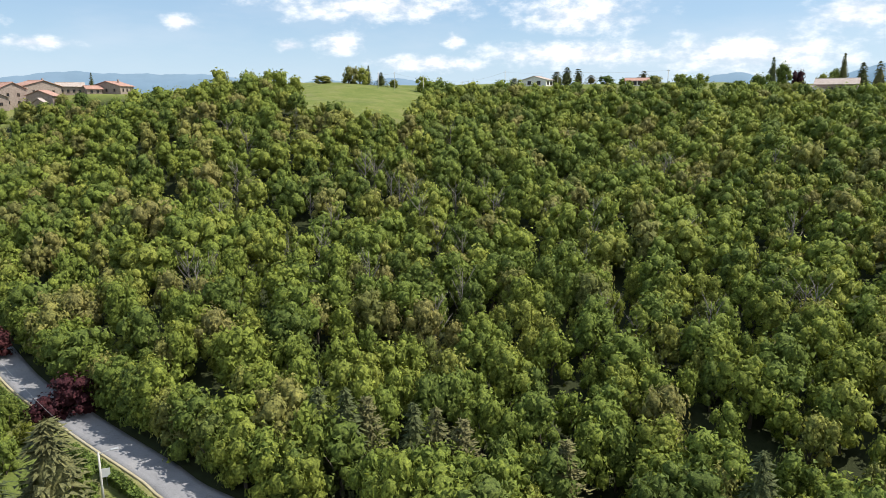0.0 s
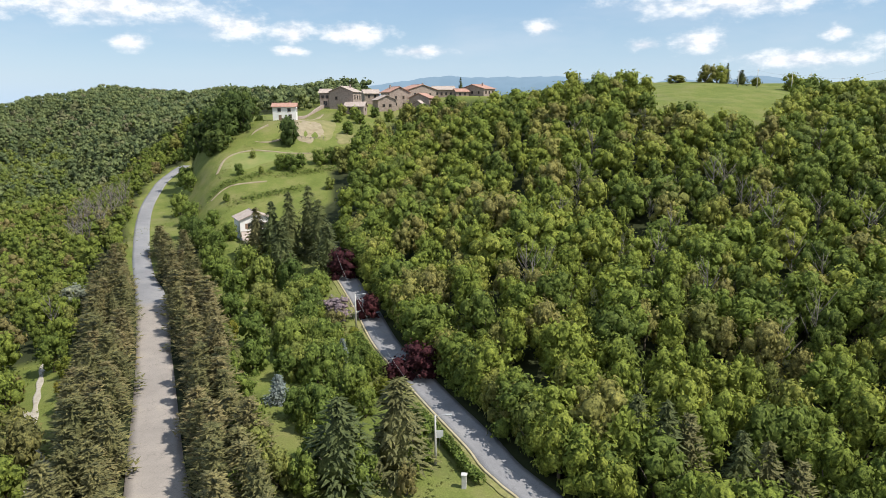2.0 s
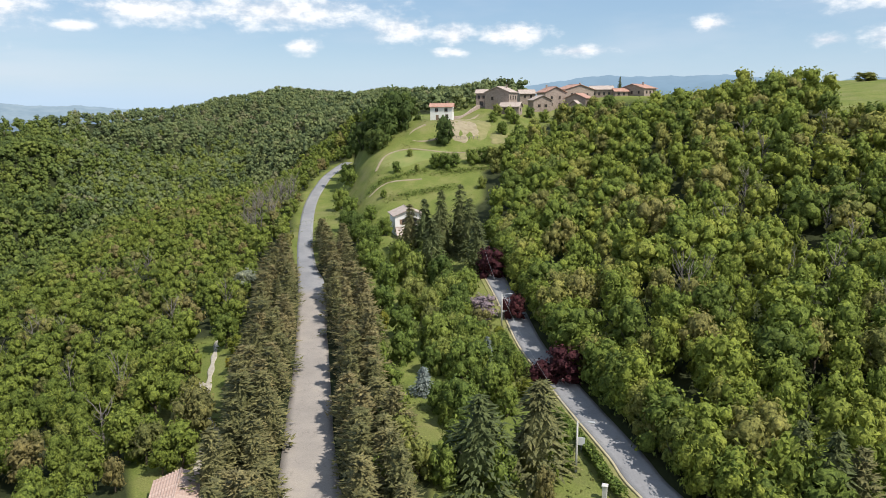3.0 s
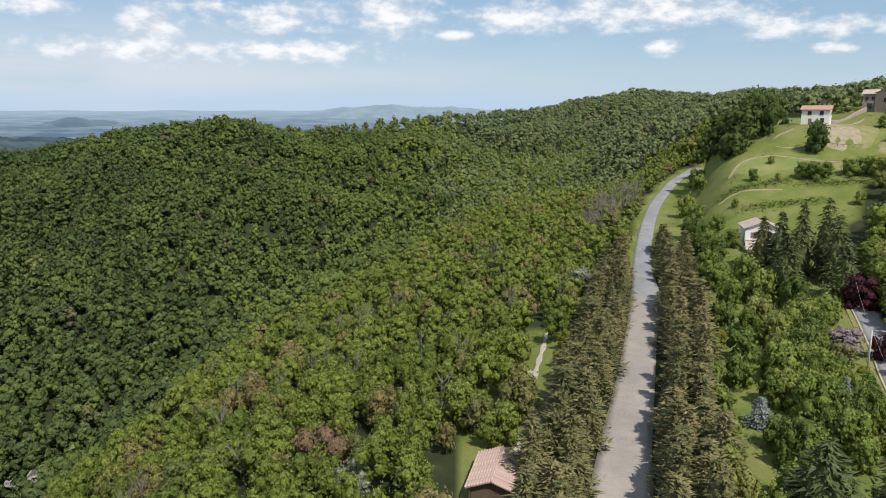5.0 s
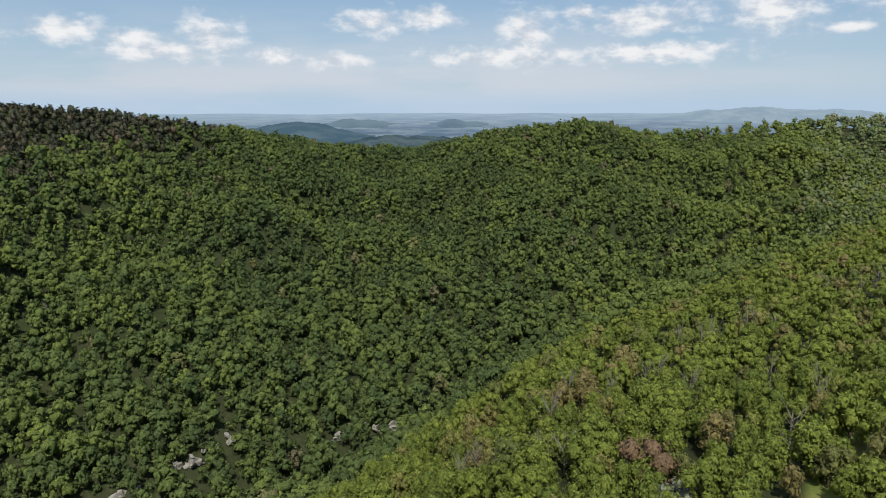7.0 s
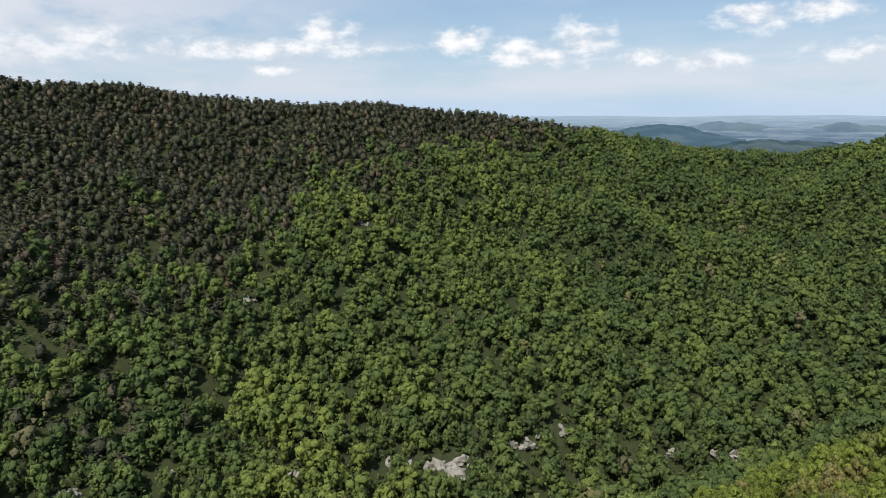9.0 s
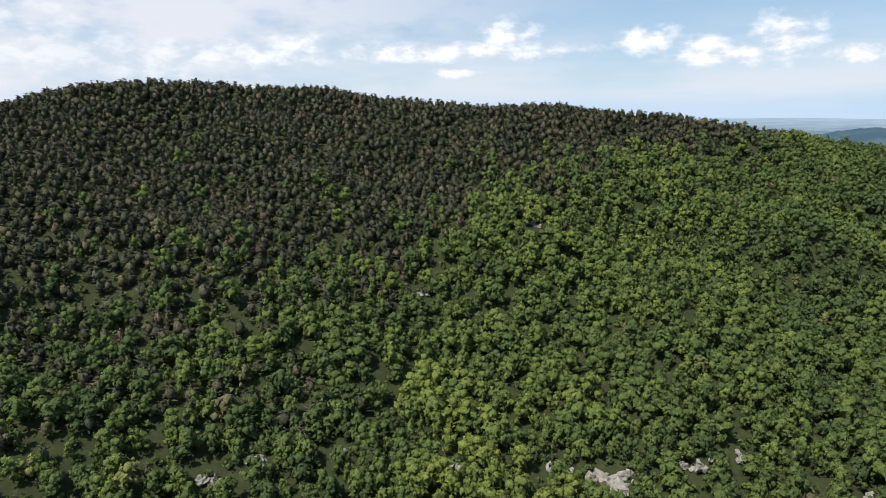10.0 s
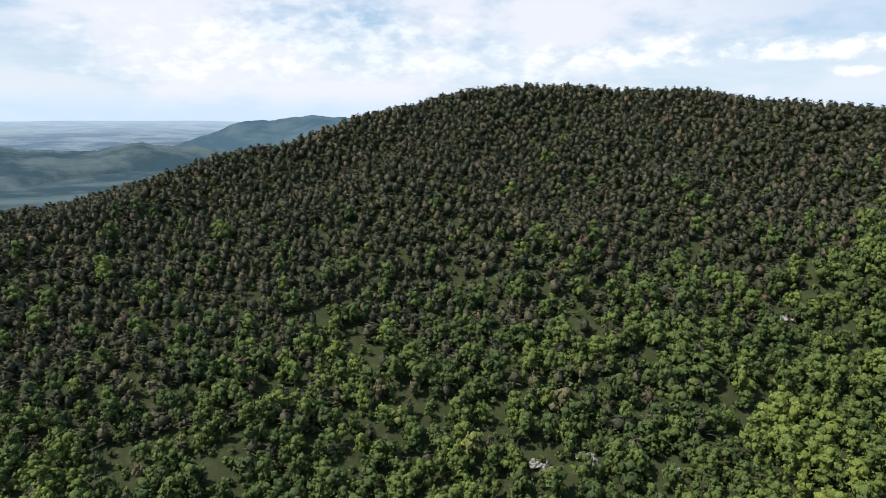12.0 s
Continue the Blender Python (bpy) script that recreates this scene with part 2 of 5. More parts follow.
GOLD_LEAF = leaf_material("gold_leaves", [(0.0, (0.15, 0.19, 0.025)), (1.0, (0.24, 0.23, 0.035))], 0.35)
# far country colours, with blue haze and a dim glow built in
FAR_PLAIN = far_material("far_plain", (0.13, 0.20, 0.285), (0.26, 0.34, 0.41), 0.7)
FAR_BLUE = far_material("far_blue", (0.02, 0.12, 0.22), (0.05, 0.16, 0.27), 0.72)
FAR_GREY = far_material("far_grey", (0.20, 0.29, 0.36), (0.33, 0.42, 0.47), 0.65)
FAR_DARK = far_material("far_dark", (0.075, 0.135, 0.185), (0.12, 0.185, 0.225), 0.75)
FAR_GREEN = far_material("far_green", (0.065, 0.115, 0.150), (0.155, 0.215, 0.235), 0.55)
WHITE_WALL = plain_material("white_plaster", (0.70, 0.68, 0.64), (0.80, 0.79, 0.76), 0.8)
STONE = plain_material("stone_wall", (0.25, 0.19, 0.16), (0.40, 0.33, 0.28), 1.6, 0.9, 0.6)
RED_TILE = plain_material("clay_tiles", (0.33, 0.17, 0.12), (0.48, 0.30, 0.24), 1.2, 0.85, 0.6)
GREY_TILE = plain_material("old_clay_tiles", (0.34, 0.27, 0.23), (0.50, 0.42, 0.37), 1.2, 0.85, 0.6)
PINK_TILE = plain_material("pink_tiles", (0.34, 0.22, 0.18), (0.54, 0.42, 0.36), 1.6, 0.85, 0.6)
HUT_WOOD = plain_material("hut_wood", (0.09, 0.065, 0.045), (0.15, 0.11, 0.08), 2.5)
FRAME_WOOD = plain_material("frame_wood", (0.16, 0.11, 0.08), (0.24, 0.17, 0.12), 3.0)
SHUTTER = plain_material("shutter_wood", (0.20, 0.13, 0.09), (0.28, 0.19, 0.13), 3.0)
CONCRETE = plain_material("concrete", (0.46, 0.44, 0.41), (0.60, 0.58, 0.54), 2.0)
STEEL = plain_material("grey_steel", (0.30, 0.31, 0.32), (0.42, 0.43, 0.44), 4.0, 0.5, 0.05)
WHITE_PAINT = plain_material("white_paint", (0.74, 0.74, 0.73), (0.82, 0.82, 0.81), 2.0, 0.5, 0.05)
LENS = plain_material("lamp_lens", (0.55, 0.56, 0.55), (0.66, 0.67, 0.66), 4.0, 0.25, 0.02)
GLASS = plain_material("dark_window_glass", (0.02, 0.022, 0.025), (0.035, 0.038, 0.042), 1.0, 0.12, 0.01)
KERB = plain_material("kerb_stone", (0.34, 0.29, 0.17), (0.46, 0.40, 0.27), 1.0)
VERGE = plain_material("verge_grass", (0.15, 0.16, 0.05), (0.26, 0.24, 0.10), 1.5, 0.9, 0.8)
PALE_EARTH = plain_material("pale_earth", (0.34, 0.30, 0.24), (0.48, 0.43, 0.36), 1.2, 0.9, 0.6)
DRY_EARTH = plain_material("dry_earth", (0.237, 0.192, 0.118), (0.340, 0.289, 0.200), 0.6, 0.9, 0.6)
DRY_GRASS = plain_material("dry_grass", (0.15, 0.16, 0.05), (0.27, 0.235, 0.11), 0.35, 0.9, 0.7)
MOWN = plain_material("mown_grass", (0.13, 0.185, 0.04), (0.24, 0.235, 0.085), 0.12, 0.9, 0.7)
ROCK = plain_material("pale_rock", (0.13, 0.118, 0.095), (0.36, 0.34, 0.30), 0.9, 0.9, 0.8)

# ---------------------------------------------------------------- the lie of the land
# bearing (degrees counter-clockwise from +y), then distance and height of four lines round the hovering point
STATIONS = [-38, -20, 0, 10, 16, 24, 30, 36, 42, 46.8, 49.2, 52, 57, 63]
SHOULDER = [(70, -7), (70, -7), (72, -6), (72, -3), (70, -1), (75, 0), (90, 0), (110, 0), (120, 0), (140, 0), (150, 0), (150, 0), (100, -1.5), (100, -2)]
MIDDLE = [(140, 7), (140, 9), (145, 11), (145, 12), (140, 11), (150, 11), (155, 7), (180, 6), (190, 5), (198, 5), (270, 4.5), (270, 3.5), (330, -5), (310, -7)]
RIDGE = [(245, 33), (240, 33), (230, 33), (218, 35), (225, 39), (240, 33), (270, 29), (285, 34), (280, 33), (288, 32), (365, 16), (360, 4), (480, -25), (450, -30)]
BEYOND = [(330, 44), (320, 47.5), (310, 47), (310, 47.3), (320, 45), (345, 43), (340, 40), (330, 39.5), (700, 45), (760, 46), (850, 47), (850, 52), (800, 42), (760, 26)]
STATIONS_B = [70, 79, 86, 93, 99, 106, 115, 124, 131, 140, 150, 159, 169, 176, 183, 191, 199, 206, 250, 300]
SHOULDER_B = [(110, -6), (100, -8), (100, -11), (95, -15), (88, -17), (80, -18), (60, -14), (60, -14), (60, -14), (60, -14)] + [(60, -14)] * 8 + [(60, -8), (65, -6)]
MIDDLE_B = [(250, -14), (195, -19), (172, -23), (148, -28), (128, -30), (110, -31), (95, -28)] + [(90, -26)] * 11 + [(100, -14), (130, 0)]
RIDGE_B = [(390, -40), (310, -48), (265, -54), (225, -60), (198, -63), (178, -68), (168, -71), (165, -73), (165, -73), (165, -73), (165, -73), (165, -74), (165, -74),
           (165, -75), (165, -76), (163, -78), (160, -80), (160, -80), (200, -40), (230, 20)]
BEYOND_B = [(600, 26), (580, 15), (480, 26), (500, 19), (560, 3), (530, 6), (470, 25), (450, 34), (430, 43), (430, 39), (440, 50), (440, 55), (430, 52),
            (410, 36), (390, 20), (370, 7), (360, -2), (350, -8), (350, -20), (380, 30)]
STEP = 0.75
BEARINGS = np.arange(0, 360, STEP)


def ring_of(pairs, k):
    """One line round the point, as values at each bearing, softly joined."""
    a = np.array(STATIONS + STATIONS_B, float)
    v = np.array([p[k] for p in pairs], float)
    a3, v3 = np.concatenate([a - 360, a, a + 360]), np.tile(v, 3)
    out = np.interp(np.arange(-60, 420, STEP), a3, v3)
    w = np.hanning(7)
    out = np.convolve(out, w / w.sum(), "same")
    return out[int(60 / STEP):int(60 / STEP) + len(BEARINGS)]


LINES = [(ring_of(p, 0), ring_of(p, 1)) for p in (SHOULDER + SHOULDER_B, MIDDLE + MIDDLE_B, RIDGE + RIDGE_B, BEYOND + BEYOND_B)]
FINE = np.arange(0, 1600.1, 4.0)


def lumps(x, y, scale, seed):
    """Soft random relief made of crossing waves."""
    rng = np.random.RandomState(seed)
    z = np.zeros_like(x)
    for i in range(14):
        a, ph, s = rng.rand() * 6.283, rng.rand() * 6.283, scale * (0.5 + rng.rand() * 1.3)
        z += np.sin((x * np.cos(a) + y * np.sin(a)) / s * 6.283 + ph)
    return z / 5.3


def build_heights():
    H = np.zeros((len(BEARINGS), len(FINE)))
    for i in range(len(BEARINGS)):
        r = [0.0, 35.0] + [L[0][i] for L in LINES]
        z = [0.0, -1.0] + [L[1][i] for L in LINES]
        if 62 < BEARINGS[i] < 215:
            r += [r[-1] + 60, r[-1] + 300, 1600]
            z += [z[-1] - 6, z[-1] - 110, -135]
        else:
            r += [r[-1] + 150, 1100, 1600]
            z += [z[-1] + 1, -30, -100]
        H[i] = np.interp(FINE, r, z)
    w = np.hanning(11)
    w /= w.sum()
    pad = np.pad(H, ((0, 0), (5, 5)), "edge")
    for i in range(len(BEARINGS)):
        H[i] = np.convolve(pad[i], w, "valid")
    w = np.hanning(7)
    w /= w.sum()
    H = sum(np.roll(H, k - 3, 0) * w[k] for k in range(7))
    b, r = np.meshgrid(np.radians(BEARINGS), FINE, indexing="ij")
    x, y = -np.sin(b) * r, np.cos(b) * r
    rough = np.clip((r - 60) / 120, 0, 1)
    settled = np.exp(-((np.degrees(b) - 43) / 14) ** 2) * (r < 420)
    f = (r - LINES[2][0][:, None]) / (LINES[3][0] - LINES[2][0])[:, None]
    gully = np.clip(4 * f * (1 - f), 0, 1) * ((np.degrees(b) > 60) & (np.degrees(b) < 208))
    H = H + lumps(x, y, 95, 33) * 5.5 * gully
    return H + lumps(x, y, 110, 3) * 2.6 * rough * (1 - settled) * np.clip(r / 350, 0.3, 1.3) + lumps(x, y, 30, 5) * 0.5 * rough * (1 - settled)


HEIGHTS = build_heights()


def height(x, y):
    x, y = np.asarray(x, float), np.asarray(y, float)
    r = np.hypot(x, y)
    b = (np.degrees(np.arctan2(-x, y)) % 360) / STEP
    i, fi = np.floor(b).astype(int) % len(BEARINGS), b - np.floor(b)
    q = np.clip(r / 4.0, 0, len(FINE) - 1.001)
    j, fj = np.floor(q).astype(int), q - np.floor(q)
    i2 = (i + 1) % len(BEARINGS)
    return ((HEIGHTS[i, j] * (1 - fj) + HEIGHTS[i, j + 1] * fj) * (1 - fi) + (HEIGHTS[i2, j] * (1 - fj) + HEIGHTS[i2, j + 1] * fj) * fi)


def at(bearing, r, up=0.0):
    """A place on the ground from its bearing and distance."""
    b = radians(bearing)
    x, y = -math.sin(b) * r, math.cos(b) * r
    return Vector((x, y, float(height(x, y)) + up))


def bearing_of(x, y):
    return (np.degrees(np.arctan2(-np.asarray(x, float), np.asarray(y, float))) + 60) % 360 - 60


# the upper road and the lane, as bearing and distance
ROAD = [(54.5, 30), (53.2, 55), (52.7, 70), (52.1, 95), (51.8, 119), (51.8, 149), (52.0, 200), (51.4, 262), (50.2, 305), (48.6, 345), (48.2, 352)]
LANE = [(-20, 44), (0, 52), (12, 60), (21.5, 69.6), (24.3, 76), (27.8, 86), (30.3, 96), (32.8, 109), (34.6, 128), (36.2, 148), (37.6, 175)]


def polyline(rows, step=2.0):
    """Evenly spaced points along a smooth line through the rows."""
    p = [np.array([-math.sin(radians(b)) * r, math.cos(radians(b)) * r]) for b, r in rows]
    p = [2 * p[0] - p[1]] + p + [2 * p[-1] - p[-2]]
    out = []
    for k in range(1, len(p) - 2):
        for t in np.arange(0, 1, 0.05):
            a, b, c, d = p[k - 1:k + 3]
            out.append(0.5 * (2 * b + (c - a) * t + (2 * a - 5 * b + 4 * c - d) * t * t + (3 * b - a - 3 * c + d) * t ** 3))
    out = np.array(out + [p[-2]])
    s = np.concatenate([[0], np.cumsum(np.hypot(*np.diff(out, axis=0).T))])
    q = np.arange(0, s[-1], step)
    return np.c_[np.interp(q, s, out[:, 0]), np.interp(q, s, out[:, 1])]


ROAD_LINE, LANE_LINE = polyline(ROAD), polyline(LANE)


def far_from(line, x, y):
    """Distance of each point to a line of points."""
    d = np.full(np.shape(x), 1e9)
    for px, py in line:
        d = np.minimum(d, np.hypot(x - px, y - py))
    return d


def level_along(line, half, soft, most=None):
    """Cut and fill the land so that a road lies level across, no higher than the given distances and heights."""
    global HEIGHTS
    b, r = np.meshgrid(np.radians(BEARINGS), FINE, indexing="ij")
    x, y = -np.sin(b) * r, np.cos(b) * r
    z = height(line[:, 0], line[:, 1])
    z = np.convolve(np.pad(z, 6, "edge"), np.ones(13) / 13, "valid")
    if most:
        z = np.minimum(z, np.interp(np.hypot(*line.T), *most))
    best, zz = np.full(x.shape, 1e9), np.zeros(x.shape)
    for (px, py), h in zip(line, z):
        d = np.hypot(x - px, y - py)
        m = d < best
        best[m], zz[m] = d[m], h
    k = np.clip((best - half) / soft, 0, 1)
    k = k * k * (3 - 2 * k)
    HEIGHTS = HEIGHTS * k + zz * (1 - k)


level_along(ROAD_LINE, 5.5, 14.0, ([150, 200, 255, 280, 335, 352], [2, 2, 3.5, 6.0, 10.5, 11.5]))
level_along(LANE_LINE, 4.5, 9.0)


def mesh_from(name, verts, faces, mat, smooth=False):
    me = bpy.data.meshes.new(name)
    verts, faces = np.asarray(verts, np.float32), np.asarray(faces, np.int32)
    k = faces.shape[1]
    me.vertices.add(len(verts))
    me.vertices.foreach_set("co", verts.ravel())
    me.loops.add(faces.size)
    me.loops.foreach_set("vertex_index", faces.ravel())
    me.polygons.add(len(faces))
    me.polygons.foreach_set("loop_start", np.arange(0, faces.size, k, dtype=np.int32))
    me.polygons.foreach_set("use_smooth", np.full(len(faces), smooth))
    me.update(calc_edges=True)
    me.materials.append(mat)
    return me


def put(me, name, values):
    me.attributes.new(name, "FLOAT", "POINT").data.foreach_set("value", np.asarray(values, np.float32))


def put_soft(me, normals):
    me.attributes.new("soft", "FLOAT_VECTOR", "POINT").data.foreach_set("vector", np.asarray(normals, np.float32).ravel())


def grass_share(x, y):
    """Where the land is open grass: 1, where it lies under trees: 0."""
    a, r = bearing_of(x, y), np.hypot(x, y)
    road_side = np.interp(r, [r0 for _, r0 in ROAD], [b for b, _ in ROAD])
    garden = (a > lane_bearing(r) + 1.2) & ((road_side - a) * r * 0.01745 > np.where(r < 200, 13.0, 3.0)) & (r < 350) & (r > 20)
    field = (a > 3.0 - (r - 215) * 0.05) & (a < 11.5) & (r > 212) & (r < 420)
    plateau = ((a < 40) & (r > 330) & (r < 900)) | ((a < 14) & (r > 226) & (r < 900))
    glade = (a > 57.5) & (a < 67) & (r > 58) & (r < 132)
    verge = (far_from(ROAD_LINE, x, y) < 5) & (r > 175)
    return (garden | field | plateau | glade | verge).astype(float)


def lane_bearing(r):
    """The wood's edge: along the lane, then along the meadow."""
    return np.interp(r, [30, 52, 60, 69.6, 76, 86, 96, 109, 128, 148, 180, 230, 270, 300, 340], [-40, 0, 12, 21.5, 24.3, 27.8, 30.3, 32.8, 34.6, 36.0, 37.0, 35.5, 32, 29, 27])


def build_ground():
    radii = np.concatenate([np.arange(0, 260, 4.0), np.arange(260, 640, 8.0), np.arange(640, 1600, 40.0), [1600]])
    b, r = np.meshgrid(np.radians(BEARINGS), radii, indexing="ij")
    x, y = -np.sin(b) * r, np.cos(b) * r
    z = height(x, y)
    far_r = np.array([2000, 2600, 3400, 4200, 4900.0])
    far_z = np.array([-150, -150, -120, -90, -60.0])
    b2, r2 = np.meshgrid(np.radians(BEARINGS), far_r, indexing="ij")
    x, y, z = np.hstack([x, -np.sin(b2) * r2]), np.hstack([y, np.cos(b2) * r2]), np.hstack([z, np.tile(far_z, (len(BEARINGS), 1))])
    na, nr = x.shape
    idx = np.arange(na * nr).reshape(na, nr)
    nxt = np.roll(idx, -1, 0)
    faces = np.stack([idx[:, :-1], nxt[:, :-1], nxt[:, 1:], idx[:, 1:]], -1).reshape(-1, 4)[:, ::-1]
    me = mesh_from("ground", np.c_[x.ravel(), y.ravel(), z.ravel()], faces, GROUND, True)
    put(me, "grass", grass_share(x.ravel(), y.ravel()))
    tagged(new("ground", me), "hilly green ground falling into a wooded valley", "ground", kind="structure")


# level sites under the buildings: bearing, distance, height, reach
SITES = [(35.7, 306, 37.0, 7), (37.3, 312, 38.7, 4), (33.7, 340, 40.6, 6), (31.9, 320, 37.0, 8), (29.9, 340, 39.5, 9), (29.6, 322, 37.3, 7), (27.4, 345, 42.8, 9),
         (25.0, 345, 43.7, 9), (40.5, 281, 33.9, 8), (43.5, 188, 5.0, 9), (63.6, 70, -1.5, 8), (-7.5, 312, 47.2, 8), (-15.3, 312, 47.2, 8), (-27.6, 300, 42.4, 7), (-29.1, 305, 43.8, 9)]


def level_site(bearing, r0, z0, reach):
    global HEIGHTS
    b, r = np.meshgrid(np.radians(BEARINGS), FINE, indexing="ij")
    c = radians(bearing)
    d = np.hypot(-np.sin(b) * r + math.sin(c) * r0, np.cos(b) * r - math.cos(c) * r0)
    k = np.clip((d - reach) / 14, 0, 1)
    k = k * k * (3 - 2 * k)
    HEIGHTS = HEIGHTS * k + z0 * (1 - k)


for row in SITES:
    level_site(*row)
build_ground()


def ribbon(name, line, left, right, mat, up, label):
    """A road surface with a little camber and thickness along a line."""
    t = np.gradient(line, axis=0)
    t /= np.hypot(*t.T)[:, None]
    nrm = np.c_[-t[:, 1], t[:, 0]]
    cols = np.linspace(-1, 1, 7)
    V = []
    zc = height(line[:, 0], line[:, 1])
    for k, (p, m) in enumerate(zip(line, nrm)):
        l, q = (left[k] if np.ndim(left) else left), (right[k] if np.ndim(right) else right)
        for c in cols:
            xy = p + m * (c * (l if c > 0 else q))
            V.append((*xy, max(zc[k], float(height(*xy))) + up - 0.05 * c * c))
        for c in (1, -1):
            xy = p + m * (c * (l if c > 0 else q))
            V.append((*xy, zc[k] - 0.6))
    V = np.array(V)
    F = []
    for k in range(len(line) - 1):
        o, u = 9 * k, 9 * k + 9
        for c in range(6):
            F.append((o + c, o + c + 1, u + c + 1, u + c))
        F += [(o + 6, o + 7, u + 7, u + 6), (o + 8, o, u, u + 8)]
    me = mesh_from(name, V, F, mat, True)
    return tagged(new(name, me), label, "road", kind="structure")


dist = np.hypot(*ROAD_LINE.T)
ribbon("road", ROAD_LINE, np.interp(dist, [60, 100, 150, 170, 190], [3.6, 2.8, 2.5, 2.3, 2.2]), np.interp(dist, [55, 80, 120, 140, 158, 170, 200], [4.2, 3.0, 2.7, 3.6, 3.4, 2.4, 2.2]),
       ASPHALT, 0.12, "pale grey road between two rows of pines")
ribbon("lane", LANE_LINE, 2.1, 2.1, LANE_ASPHALT, 0.12, "pale grey lane along the edge of the wood")

# ---------------------------------------------------------------- foliage


def ball(rings, segs):
    """A coarse ball as triangles."""
    V = [(0, 0, 1)]
    for i in range(1, rings):
        for j in range(segs):
            a, b = math.pi * i / rings, 2 * math.pi * (j + 0.5 * (i % 2)) / segs
            V.append((math.sin(a) * math.cos(b), math.sin(a) * math.sin(b), math.cos(a)))
    V.append((0, 0, -1))
    F = [(0, 1 + j, 1 + (j + 1) % segs) for j in range(segs)]
    for i in range(rings - 2):
        o = 1 + i * segs
        for j in range(segs):
            k = (j + 1) % segs
            F += [(o + j, o + segs + j, o + segs + k), (o + j, o + segs + k, o + k)]
    e, o = len(V) - 1, 1 + (rings - 2) * segs
    F += [(o + j, e, o + (j + 1) % segs) for j in range(segs)]
    return np.array(V, float), np.array(F)


def leaf_tris(rng, centre, normal, size, along=None):
    """One pointed leaf spray per centre, turned roughly along its normal; with along: a slim twig pointing that way."""
    n = normal + rng.normal(0, 0.42, normal.shape) + np.array([0, 0, 0.3])
    n /= np.linalg.norm(n, axis=1)[:, None]
    u = np.cross(n, rng.normal(0, 1, n.shape)) if along is None else along + rng.normal(0, 0.25, n.shape)
    u /= np.linalg.norm(u, axis=1)[:, None] + 1e-9
    w = np.cross(n, u)
    w /= np.linalg.norm(w, axis=1)[:, None] + 1e-9
    s = size * (0.6 + 0.8 * rng.rand(len(n), 1))
    a, b, c = (1.0, 0.55, 0.75) if along is None else (1.5, 0.7, 0.5)
    return np.stack([centre + u * s * a, centre - u * s * b + w * s * c, centre - u * s * b - w * s * c], 1).reshape(-1, 3)


def unit(v):
    return v / (np.linalg.norm(v, axis=-1, keepdims=True) + 1e-9)


def broadleaf(seed, leaves, size, lobes=9, core=(4, 5)):
    """The crown of a broad-leaved tree, about 1 in radius, base at 0.3, top near 2.4: leafy lobes under a cover of loose sprays; corners, triangles, soft normals."""
    rng = np.random.RandomState(seed)
    cv, cf = ball(*core)
    L = [(rng.normal(0, 0.1), rng.normal(0, 0.1), 1.8, 0.42), (0.1, 0.05, 1.2, 0.58)]
    lean = rng.normal(0, 0.12, 2)
    for k in range(lobes):
        a, h = k * 2.4 + rng.rand() * 0.9, (k + rng.rand()) / lobes
        rad = (0.42 + 0.36 * rng.rand()) * math.sqrt(max(0.08, 1 - (abs(h - 0.35) / 0.85) ** 1.8))
        L.append((math.cos(a) * rad + lean[0] * h, math.sin(a) * rad + lean[1] * h, 0.5 + 1.4 * h, 0.27 + 0.2 * rng.rand()))
    L = np.array(L)
    per = rng.choice(len(L), leaves, p=L[:, 3] ** 2 / (L[:, 3] ** 2).sum())
    d = rng.normal(0, 1, (leaves, 3))
    d[:, 2] = np.abs(d[:, 2]) - 0.45
    d = unit(d)
    c = L[per, :3] + d * L[per, 3:] * (0.74 + 0.62 * rng.rand(leaves, 1) ** 1.5)
    mid = np.array([0, 0, 0.9])
    VV, FF = [leaf_tris(rng, c, d, size)], [np.arange(leaves * 3).reshape(-1, 3)]
    NN = [np.repeat(unit(d * 0.75 + unit(c - mid) * 0.5 + np.array([0, 0, 0.15])), 3, 0)]
    off = leaves * 3
    for x, y, z, q in L:
        v = cv * (1 + rng.normal(0, 0.13, (len(cv), 1))) * np.array([q, q, q * 0.9]) * 0.8 + np.array([x, y, z])
        VV.append(v)
        FF.append(cf + off)
        NN.append(unit(cv * 0.75 + unit(v - mid) * 0.5))
        off += len(v)
    return np.vstack(VV), np.vstack(FF), np.vstack(NN)


